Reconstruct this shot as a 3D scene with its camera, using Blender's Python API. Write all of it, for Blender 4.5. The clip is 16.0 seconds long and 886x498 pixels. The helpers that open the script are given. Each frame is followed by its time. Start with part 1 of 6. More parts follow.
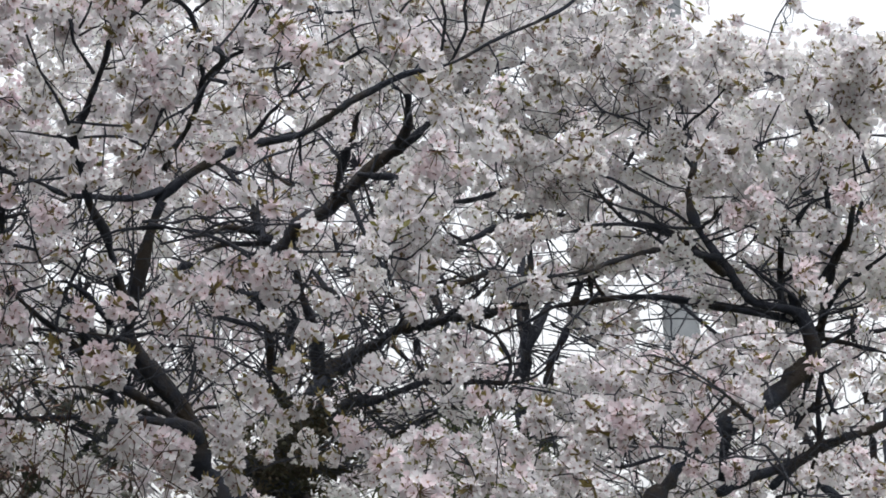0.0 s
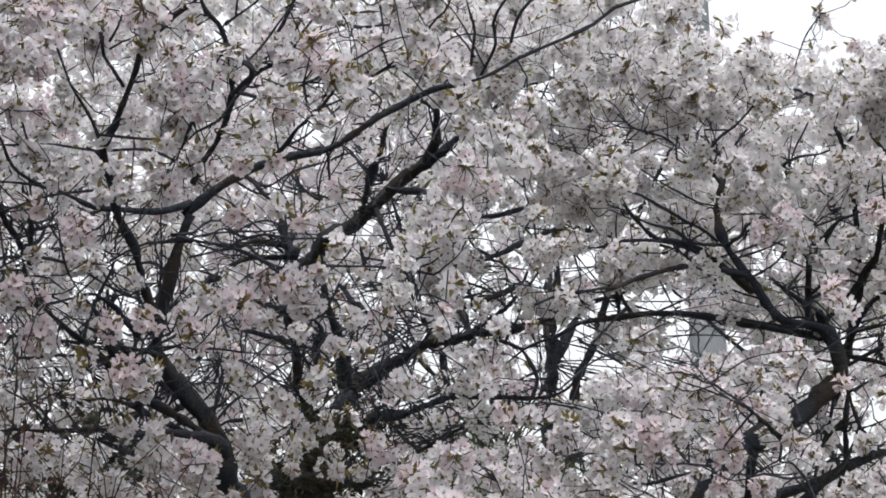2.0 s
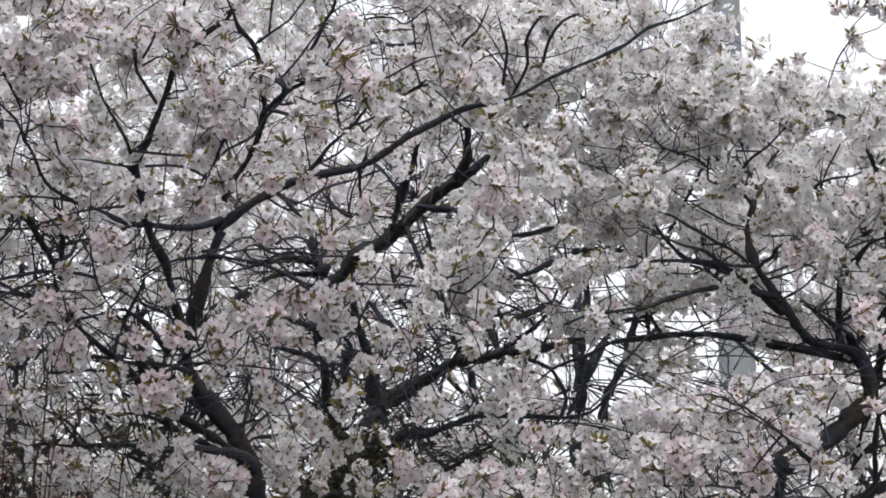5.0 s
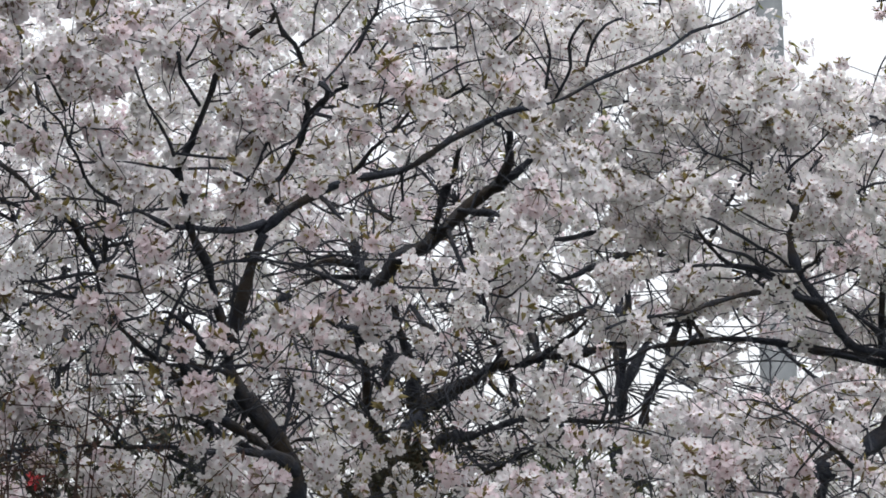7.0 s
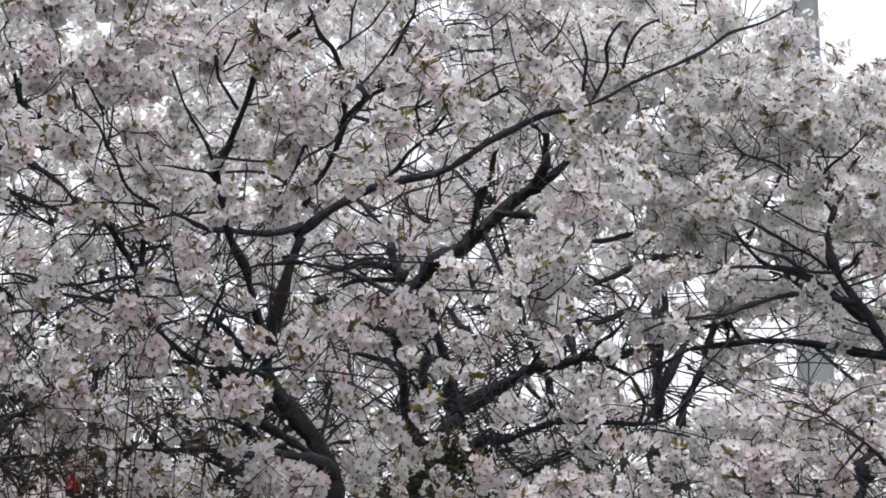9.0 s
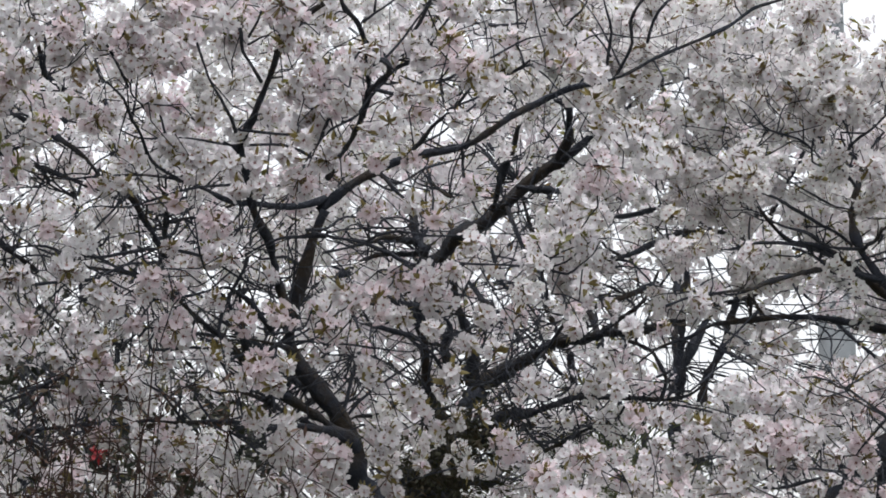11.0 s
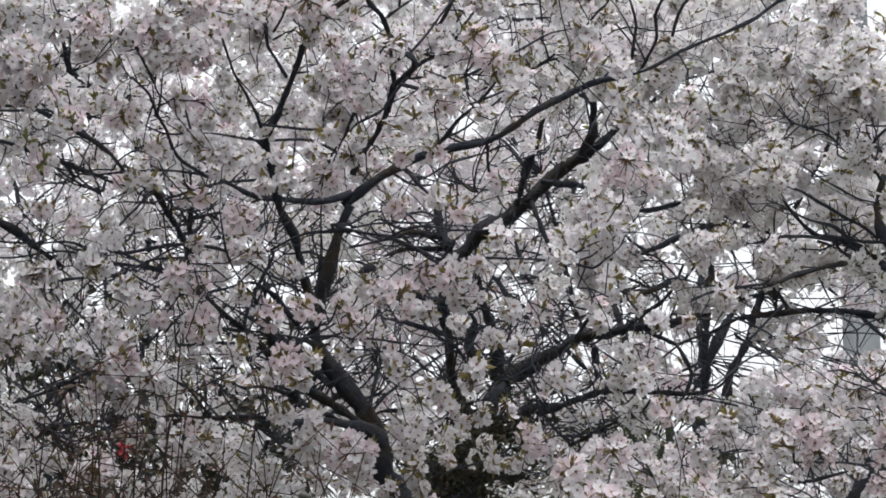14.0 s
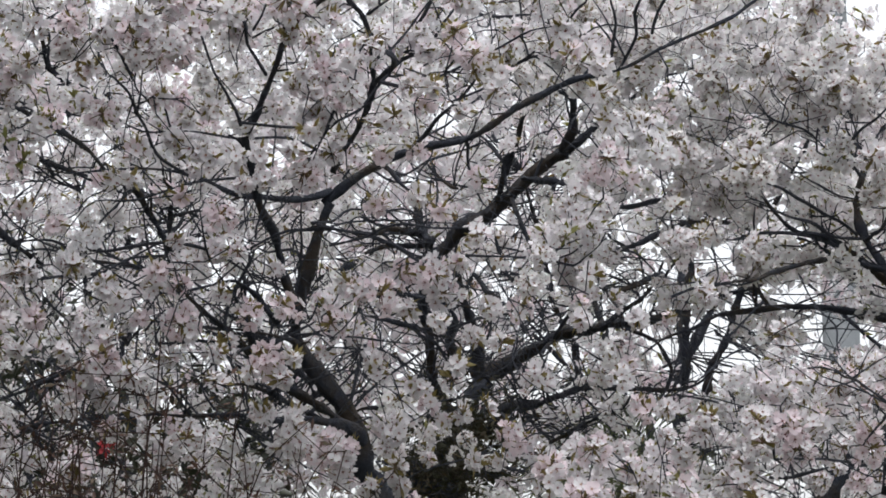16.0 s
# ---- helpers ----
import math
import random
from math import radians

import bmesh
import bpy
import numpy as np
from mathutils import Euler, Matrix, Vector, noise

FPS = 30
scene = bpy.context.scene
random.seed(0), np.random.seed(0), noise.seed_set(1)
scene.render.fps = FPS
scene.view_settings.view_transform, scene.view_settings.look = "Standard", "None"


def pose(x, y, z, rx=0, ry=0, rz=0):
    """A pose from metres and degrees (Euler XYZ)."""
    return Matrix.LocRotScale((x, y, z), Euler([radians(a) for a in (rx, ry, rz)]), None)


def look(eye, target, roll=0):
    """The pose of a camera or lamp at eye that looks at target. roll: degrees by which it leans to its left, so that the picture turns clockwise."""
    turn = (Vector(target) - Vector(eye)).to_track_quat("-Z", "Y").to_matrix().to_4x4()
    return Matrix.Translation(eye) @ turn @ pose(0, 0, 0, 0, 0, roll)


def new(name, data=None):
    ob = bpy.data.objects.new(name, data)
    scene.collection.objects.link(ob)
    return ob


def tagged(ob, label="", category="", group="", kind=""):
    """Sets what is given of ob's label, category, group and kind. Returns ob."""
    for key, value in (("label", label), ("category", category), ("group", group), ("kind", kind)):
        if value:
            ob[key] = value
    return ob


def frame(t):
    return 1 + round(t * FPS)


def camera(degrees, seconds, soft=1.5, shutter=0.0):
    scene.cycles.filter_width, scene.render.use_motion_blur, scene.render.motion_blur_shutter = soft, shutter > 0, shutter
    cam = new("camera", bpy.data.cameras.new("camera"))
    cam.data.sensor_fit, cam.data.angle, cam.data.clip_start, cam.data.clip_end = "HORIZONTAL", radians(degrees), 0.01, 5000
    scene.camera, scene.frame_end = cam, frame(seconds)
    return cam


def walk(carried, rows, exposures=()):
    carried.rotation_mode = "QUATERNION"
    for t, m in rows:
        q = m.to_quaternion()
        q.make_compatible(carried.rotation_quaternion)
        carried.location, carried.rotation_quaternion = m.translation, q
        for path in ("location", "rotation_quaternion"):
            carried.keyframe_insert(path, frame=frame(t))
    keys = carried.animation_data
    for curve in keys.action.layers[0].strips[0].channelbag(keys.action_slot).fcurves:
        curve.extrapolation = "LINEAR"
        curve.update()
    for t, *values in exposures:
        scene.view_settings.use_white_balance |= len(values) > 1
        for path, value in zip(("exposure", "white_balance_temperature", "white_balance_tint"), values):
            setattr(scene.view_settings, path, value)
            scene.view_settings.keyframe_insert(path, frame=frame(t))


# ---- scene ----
EXPOSURE = 1.34
cam = camera(22.73, 16.0, soft=1.7)
walk(cam, [
    (0.0, look((0.0092, 0.0014, 1.5935), (0.2703, 5.8841, 2.7448), -1.723)),
    (0.5, look((0.0086, 0.0011, 1.5948), (0.2349, 5.8857, 2.7436), -1.591)),
    (1.0, look((0.0081, 0.0008, 1.5961), (0.2343, 5.8824, 2.7603), -1.299)),
    (1.5, look((0.0067, 0.0009, 1.5959), (0.2234, 5.8805, 2.7719), -1.275)),
    (2.0, look((0.0062, 0.0009, 1.5957), (0.1960, 5.8785, 2.7867), -1.189)),
    (2.5, look((0.0056, 0.0010, 1.5953), (0.2212, 5.8766, 2.7914), -1.167)),
    (3.0, look((0.0064, 0.0007, 1.5965), (0.2198, 5.8722, 2.8133), -1.202)),
    (3.5, look((0.0051, 0.0005, 1.5976), (0.1928, 5.8698, 2.8291), -1.096)),
    (4.0, look((0.0044, 0.0003, 1.5985), (0.1670, 5.8681, 2.8408), -1.006)),
    (6.3, look((0.0020, -0.0001, 1.6005), (0.0479, 5.8723, 2.8303), 0.202)),
    (6.5, look((0.0009, -0.0000, 1.6002), (0.0257, 5.8687, 2.8480), 0.069)),
    (7.0, look((0.0001, -0.0000, 1.6001), (0.0001, 5.8689, 2.8476), 0.000)),
    (7.5, look((-0.0003, -0.0000, 1.6000), (-0.0132, 5.8715, 2.8351), 0.274)),
    (8.0, look((0.0003, -0.0002, 1.6011), (-0.0022, 5.8731, 2.8276), 0.154)),
    (8.5, look((-0.0021, -0.0000, 1.6001), (-0.0428, 5.8723, 2.8305), 0.207)),
    (9.0, look((-0.0054, -0.0002, 1.6008), (-0.1012, 5.8667, 2.8541), 0.031)),
    (9.2, look((-0.0070, -0.0002, 1.6009), (-0.1336, 5.8678, 2.8460), -0.085)),
    (11.3, look((-0.0107, 0.0008, 1.5963), (-0.1771, 5.8799, 2.7829), 0.559)),
    (11.5, look((-0.0110, 0.0009, 1.5958), (-0.1929, 5.8784, 2.7882), 0.660)),
    (12.0, look((-0.0141, 0.0014, 1.5936), (-0.2306, 5.8788, 2.7807), 0.801)),
    (12.5, look((-0.0160, 0.0014, 1.5934), (-0.1887, 5.8810, 2.7767), 0.575)),
    (13.0, look((-0.0168, 0.0014, 1.5934), (-0.1797, 5.8873, 2.7467), 0.622)),
    (13.5, look((-0.0159, 0.0011, 1.5951), (-0.1944, 5.8835, 2.7633), 0.287)),
    (14.0, look((-0.0163, 0.0010, 1.5954), (-0.2318, 5.8809, 2.7699), 0.349)),
    (14.5, look((-0.0176, 0.0011, 1.5950), (-0.2339, 5.8795, 2.7770), 0.358)),
    (15.0, look((-0.0170, 0.0008, 1.5960), (-0.2078, 5.8782, 2.7878), 0.248)),
    (15.5, look((-0.0163, 0.0003, 1.5985), (-0.1854, 5.8825, 2.7694), 0.238)),
    (16.0, look((-0.0166, 0.0002, 1.5992), (-0.1780, 5.8839, 2.7633), 0.127)),
], [(0.0, EXPOSURE), (16.0, EXPOSURE)])

# ---- light: a bright overcast sky ----
SKY_TURN, SKY_HEIGHT = radians(215), radians(80)
world = bpy.data.worlds.new("overcast_sky")
scene.world = world
world.use_nodes = True
wn, wl = world.node_tree.nodes, world.node_tree.links
wn.clear()
sky = wn.new("ShaderNodeTexSky")
sky.sky_type, sky.sun_disc = "NISHITA", False
sky.sun_elevation, sky.sun_rotation = SKY_HEIGHT, SKY_TURN
sky.air_density, sky.dust_density, sky.ozone_density = 1.0, 6.0, 1.0
grey = wn.new("ShaderNodeHueSaturation")
grey.inputs["Saturation"].default_value = 0.3
lit = wn.new("ShaderNodeBackground")
lit.inputs["Strength"].default_value = 0.15
wo = wn.new("ShaderNodeOutputWorld")
wl.new(sky.outputs[0], grey.inputs["Color"])
cloud = wn.new("ShaderNodeMix")
cloud.data_type = "RGBA"
cloud.inputs["Factor"].default_value = 0.6
cloud.inputs["B"].default_value = (2.9, 2.95, 3.05, 1)
wl.new(grey.outputs[0], cloud.inputs["A"])
wl.new(cloud.outputs["Result"], lit.inputs["Color"])
wl.new(lit.outputs[0], wo.inputs["Surface"])

sun_data = bpy.data.lights.new("sun", "SUN")
sun_data.energy, sun_data.angle, sun_data.color = 1.0, radians(50), (0.98, 0.99, 1.0)
sun = new("sun", sun_data)
sun.matrix_world = look((1.5, -4.0, 15), (0, 5, 2))


# ---- materials ----
def material(name):
    m = bpy.data.materials.new(name)
    m.use_nodes = True
    n, l = m.node_tree.nodes, m.node_tree.links
    return m, n, l, n["Principled BSDF"], n["Material Output"]


def ramp(n, stops):
    r = n.new("ShaderNodeValToRGB")
    while len(r.color_ramp.elements) < len(stops):
        r.color_ramp.elements.new(0.5)
    for e, (at, c) in zip(r.color_ramp.elements, stops):
        e.position, e.color = at, (*c, 1)
    return r


def noise_node(n, scale, detail=4.0, rough=0.6):
    t = n.new("ShaderNodeTexNoise")
    t.inputs["Scale"].default_value, t.inputs["Detail"].default_value, t.inputs["Roughness"].default_value = scale, detail, rough
    return t


def mixed(n, l, kind, fac, a, b):
    x = n.new("ShaderNodeMix")
    x.data_type, x.blend_type = "RGBA", kind
    for sock, v in ((x.inputs["Factor"], fac), (x.inputs["A"], a), (x.inputs["B"], b)):
        if hasattr(v, "is_output"):
            l.new(v, sock)
        else:
            sock.default_value = v
    return x.outputs["Result"]


def petal_material(name, tip, base, thin=0.5):
    """Thin petals: pale, pinker at the heart, letting light through."""
    m, n, l, bsdf, out = material(name)
    along = n.new("ShaderNodeAttribute")
    along.attribute_name = "along"
    col = ramp(n, [(0.06, base), (0.15, [0.7 * a + 0.3 * b for a, b in zip(tip, base)]), (0.3, tip)])
    l.new(along.outputs["Fac"], col.inputs["Fac"])
    geo = n.new("ShaderNodeNewGeometry")
    tint = ramp(n, [(0.0, (0.96, 0.92, 0.935)), (0.35, (1.0, 1.0, 1.0)), (0.8, (1.0, 0.99, 0.985)), (1.0, (1.0, 0.95, 0.96))])
    l.new(geo.outputs["Random Per Island"], tint.inputs["Fac"])
    c = mixed(n, l, "MULTIPLY", 1.0, col.outputs["Color"], tint.outputs["Color"])
    spot = noise_node(n, 9.0, 2.0)
    tone = ramp(n, [(0.36, (0.985, 0.925, 0.945)), (0.6, (1, 1, 1))])
    l.new(spot.outputs["Fac"], tone.inputs["Fac"])
    c = mixed(n, l, "MULTIPLY", 0.8, c, tone.outputs["Color"])
    l.new(c, bsdf.inputs["Base Color"])
    bsdf.inputs["Roughness"].default_value = 0.8
    bsdf.inputs["Specular IOR Level"].default_value = 0.1
    veins = noise_node(n, 420.0, 2.0)
    bump = n.new("ShaderNodeBump")
    bump.inputs["Strength"].default_value, bump.inputs["Distance"].default_value = 0.25, 0.001
    l.new(veins.outputs["Fac"], bump.inputs["Height"])
    l.new(bump.outputs[0], bsdf.inputs["Normal"])
    glow = n.new("ShaderNodeBsdfTranslucent")
    l.new(c, glow.inputs["Color"])
    mix = n.new("ShaderNodeMixShader")
    mix.inputs[0].default_value = thin
    l.new(bsdf.outputs[0], mix.inputs[1])
    l.new(glow.outputs[0], mix.inputs[2])
    l.new(mix.outputs[0], out.inputs["Surface"])
    return m


def leafy_material(name, stops, thin=0.3, rough=0.5):
    m, n, l, bsdf, out = material(name)
    geo = n.new("ShaderNodeNewGeometry")
    col = ramp(n, stops)
    l.new(geo.outputs["Random Per Island"], col.inputs["Fac"])
    mott = noise_node(n, 60.0)
    tone = ramp(n, [(0.3, (0.7, 0.7, 0.7)), (0.7, (1.1, 1.1, 1.1))])
    l.new(mott.outputs["Fac"], tone.inputs["Fac"])
    c = mixed(n, l, "MULTIPLY", 0.7, col.outputs["Color"], tone.outputs["Color"])
    l.new(c, bsdf.inputs["Base Color"])
    bsdf.inputs["Roughness"].default_value = rough
    glow = n.new("ShaderNodeBsdfTranslucent")
    l.new(c, glow.inputs["Color"])
    mix = n.new("ShaderNodeMixShader")
    mix.inputs[0].default_value = thin
    l.new(bsdf.outputs[0], mix.inputs[1])
    l.new(glow.outputs[0], mix.inputs[2])
    l.new(mix.outputs[0], out.inputs["Surface"])
    return m


def bark_material(name, dark, pale, moss=0.0, scale=1.0):
    m, n, l, bsdf, out = material(name)
    tex = n.new("ShaderNodeTexCoord")
    big = noise_node(n, 9.0 * scale, 6.0, 0.65)
    fine = noise_node(n, 70.0 * scale, 6.0, 0.7)
    l.new(tex.outputs["Object"], big.inputs["Vector"])
    l.new(tex.outputs["Object"], fine.inputs["Vector"])
    col = ramp(n, [(0.38, dark), (0.64, pale)])
    both = n.new("ShaderNodeMath")
    both.operation = "MULTIPLY_ADD"
    both.inputs[1].default_value = 0.5
    l.new(fine.outputs["Fac"], both.inputs[0])
    half = n.new("ShaderNodeMath")
    half.operation = "MULTIPLY"
    half.inputs[1].default_value = 0.5
    l.new(big.outputs["Fac"], half.inputs[0])
    l.new(half.outputs[0], both.inputs[2])
    l.new(both.outputs[0], col.inputs["Fac"])
    c = col.outputs["Color"]
    if moss:
        patch = noise_node(n, 5.0, 5.0, 0.7)
        l.new(tex.outputs["Object"], patch.inputs["Vector"])
        cut = ramp(n, [(0.47, (0, 0, 0)), (0.60, (moss, moss, moss))])
        l.new(patch.outputs["Fac"], cut.inputs["Fac"])
        c = mixed(n, l, "MIX", cut.outputs["Color"], c, (0.042, 0.030, 0.018, 1))
        scab = noise_node(n, 38.0, 5.0, 0.75)
        l.new(tex.outputs["Object"], scab.inputs["Vector"])
        cut = ramp(n, [(0.57, (0, 0, 0)), (0.66, (0.4, 0.4, 0.4))])
        l.new(scab.outputs["Fac"], cut.inputs["Fac"])
        c = mixed(n, l, "MIX", cut.outputs["Color"], c, (0.10, 0.104, 0.108, 1))
    l.new(c, bsdf.inputs["Base Color"])
    bsdf.inputs["Roughness"].default_value = 0.7
    bsdf.inputs["Specular IOR Level"].default_value = 0.2
    bump = n.new("ShaderNodeBump")
    bump.inputs["Strength"].default_value, bump.inputs["Distance"].default_value = 1.0, 0.025
    l.new(both.outputs[0], bump.inputs["Height"])
    l.new(bump.outputs[0], bsdf.inputs["Normal"])
    return m


PETAL = petal_material("cherry_petal", (0.766, 0.772, 0.793), (0.56, 0.41, 0.45))
PETAL_PINK = petal_material("pink_cherry_petal", (0.765, 0.695, 0.732), (0.54, 0.33, 0.39))
PETAL_CREAM = petal_material("cream_cherry_petal", (0.785, 0.800, 0.799), (0.57, 0.45, 0.46), 0.58)
HEART = leafy_material("flower_heart", [(0.0, (0.16, 0.05, 0.06)), (0.6, (0.24, 0.10, 0.09)), (1.0, (0.34, 0.22, 0.10))], 0.1)
STALK = leafy_material("flower_stalk", [(0.0, (0.10, 0.10, 0.03)), (1.0, (0.16, 0.07, 0.04))], 0.1)
LEAF = leafy_material("young_leaf", [(0.0, (0.17, 0.165, 0.04)), (0.4, (0.22, 0.215, 0.06)), (0.75, (0.19, 0.115, 0.05)), (1.0, (0.20, 0.225, 0.065))], 0.4)
# Limb and twig tones are lifted and blued: camera haze put into the colour.
BARK = bark_material("hazed_cherry_bark", (0.016, 0.020, 0.031), (0.033, 0.038, 0.052), moss=0.75)
TWIG_BARK = bark_material("twig_bark", (0.028, 0.032, 0.045), (0.058, 0.062, 0.078), scale=3.0)
SHRUB_BARK = bark_material("shrub_bark", (0.022, 0.012, 0.011), (0.06, 0.032, 0.027), scale=3.0)
FLOWER_MATS = [PETAL, PETAL_PINK, HEART, STALK, LEAF]
PALE_MATS = [PETAL_CREAM, PETAL, HEART, STALK, LEAF]


# ---- mesh helpers ----
def mesh_from(name, verts, tris, mats, materials, along=None, smooth=True):
    me = bpy.data.meshes.new(name)
    nv, nt = len(verts), len(tris)
    me.vertices.add(nv)
    me.vertices.foreach_set("co", np.asarray(verts, dtype=np.float32).ravel())
    me.loops.add(3 * nt)
    me.loops.foreach_set("vertex_index", np.asarray(tris, dtype=np.int32).ravel())
    me.polygons.add(nt)
    me.polygons.foreach_set("loop_start", np.arange(0, 3 * nt, 3, dtype=np.int32))
    me.polygons.foreach_set("material_index", np.asarray(mats, dtype=np.int32))
    me.polygons.foreach_set("use_smooth", np.full(nt, smooth))
    if along is not None:
        a = me.attributes.new("along", "FLOAT", "POINT")
        a.data.foreach_set("value", np.asarray(along, dtype=np.float32))
    for m in materials:
        me.materials.append(m)
    me.update(calc_edges=True)
    me.validate()
    return me


def child(name, mesh, parent, label="", kind=""):
    ob = new(name, mesh)
    ob.parent = parent
    return tagged(ob, label=label, kind=kind)


class Shape:
    """Triangles gathered before they become a mesh."""

    def __init__(self):
        self.v, self.t, self.m, self.a, self.n = [], [], [], [], 0

    def add(self, verts, tris, mat, along=None):
        verts = np.asarray(verts, dtype=float)
        tris = np.asarray(tris, dtype=int)
        self.v.append(verts)
        self.t.append(tris + self.n)
        self.m.append(np.broadcast_to(np.asarray(mat), (len(tris),)))
        self.a.append(np.ones(len(verts)) if along is None else np.asarray(along, dtype=float))
        self.n += len(verts)

    def put(self, other, matrix):
        """Adds a finished template (v, t, m, a) turned by a 4 x 4 matrix."""
        v, t, m, a = other
        self.add(v @ matrix[:3, :3].T + matrix[:3, 3], t, m, a)

    def put_all(self, others, matrix):
        for o in others:
            self.put(o, matrix)

    def done(self):
        return np.concatenate(self.v), np.concatenate(self.t), np.concatenate(self.m), np.concatenate(self.a)

    def mesh(self, name, materials, smooth=True):
        v, t, m, a = self.done()
        return mesh_from(name, v, t, m, materials, a, smooth)


def spline(points, step):
    """A smooth line through the points (Catmull-Rom), with the radius as fourth value."""
    p = np.asarray(points, dtype=float)
    p = np.vstack([2 * p[0] - p[1], p, 2 * p[-1] - p[-2]])
    p[:, 3] = np.maximum(p[:, 3], 0.0008)
    out = []
    for a, b, c, d in zip(p, p[1:], p[2:], p[3:]):
        k = max(2, int(np.linalg.norm((c - b)[:3]) / step))
        for u in np.arange(k) / k:
            out.append(0.5 * (2 * b + (c - a) * u + (2 * a - 5 * b + 4 * c - d) * u * u + (3 * b - a - 3 * c + d) * u ** 3))
    out.append(p[-2])
    return np.array(out)


def tube(shape, line, sides, mat=0, rough=0.0, rng=None):
    """A tapering round branch along the line, uneven by rough, closed at both ends."""
    line = np.asarray(line)
    k = len(line)
    d = np.gradient(line[:, :3], axis=0)
    d /= np.linalg.norm(d, axis=1)[:, None] + 1e-9
    s = np.empty((k, 3))
    side = np.cross(d[0], (0.31, 0.2, 0.93) if abs(d[0, 2]) < 0.8 else (0.9, 0.3, 0.1))
    for q in range(k):
        side = side - d[q] * side.dot(d[q])
        side = side / (np.linalg.norm(side) + 1e-12)
        s[q] = side
    u = np.cross(s, d)
    ang = np.arange(sides) * 2 * np.pi / sides
    r = line[:, 3][:, None] * np.ones((1, sides))
    if rough > 0.1:
        along = np.arange(k)[:, None] * 0.025
        for lobes, size in ((2, 0.10), (3, 0.08), (5, 0.05)):
            r = r * (1 + size * np.sin(lobes * ang[None] + rng.uniform(0, 6.28) + rng.uniform(2, 9) * along) * np.sin(rng.uniform(4, 14) * along + rng.uniform(0, 6.28)))
    if rough:
        r = r * (1 + rough * rng.standard_normal((k, 1)) + 0.6 * rough * rng.standard_normal((k, sides)))
    ring = line[:, None, :3] + r[:, :, None] * (np.cos(ang)[None, :, None] * s[:, None] + np.sin(ang)[None, :, None] * u[:, None])
    v = np.vstack([ring.reshape(-1, 3), line[0, :3], line[-1, :3]])
    i = np.arange(k - 1)[:, None] * sides
    j, jn = np.arange(sides)[None], (np.arange(sides)[None] + 1) % sides
    a, b, c, e = i + j, i + jn, i + sides + jn, i + sides + j
    t = np.concatenate([np.stack([a, b, c], -1).reshape(-1, 3), np.stack([a, c, e], -1).reshape(-1, 3)])
    q = np.arange(sides)
    lo = np.stack([np.full(sides, k * sides), (q + 1) % sides, q], -1)
    hi = np.stack([np.full(sides, k * sides + 1), (k - 1) * sides + q, (k - 1) * sides + (q + 1) % sides], -1)
    shape.add(v, np.concatenate([t, lo, hi]), mat)


def facing(place, normal, spin, size):
    """A 4 x 4 matrix that turns local z to the normal."""
    z = np.asarray(normal, dtype=float)
    z = z / (np.linalg.norm(z) + 1e-9)
    h = np.array([1.0, 0, 0]) if abs(z[0]) < 0.8 else np.array([0, 1.0, 0])
    x = np.cross(h, z)
    x /= np.linalg.norm(x)
    y = np.cross(z, x)
    c, s = math.cos(spin), math.sin(spin)
    m = np.eye(4)
    m[:3, 0], m[:3, 1], m[:3, 2] = size * (c * x + s * y), size * (c * y - s * x), size * z
    m[:3, 3] = place
    return m


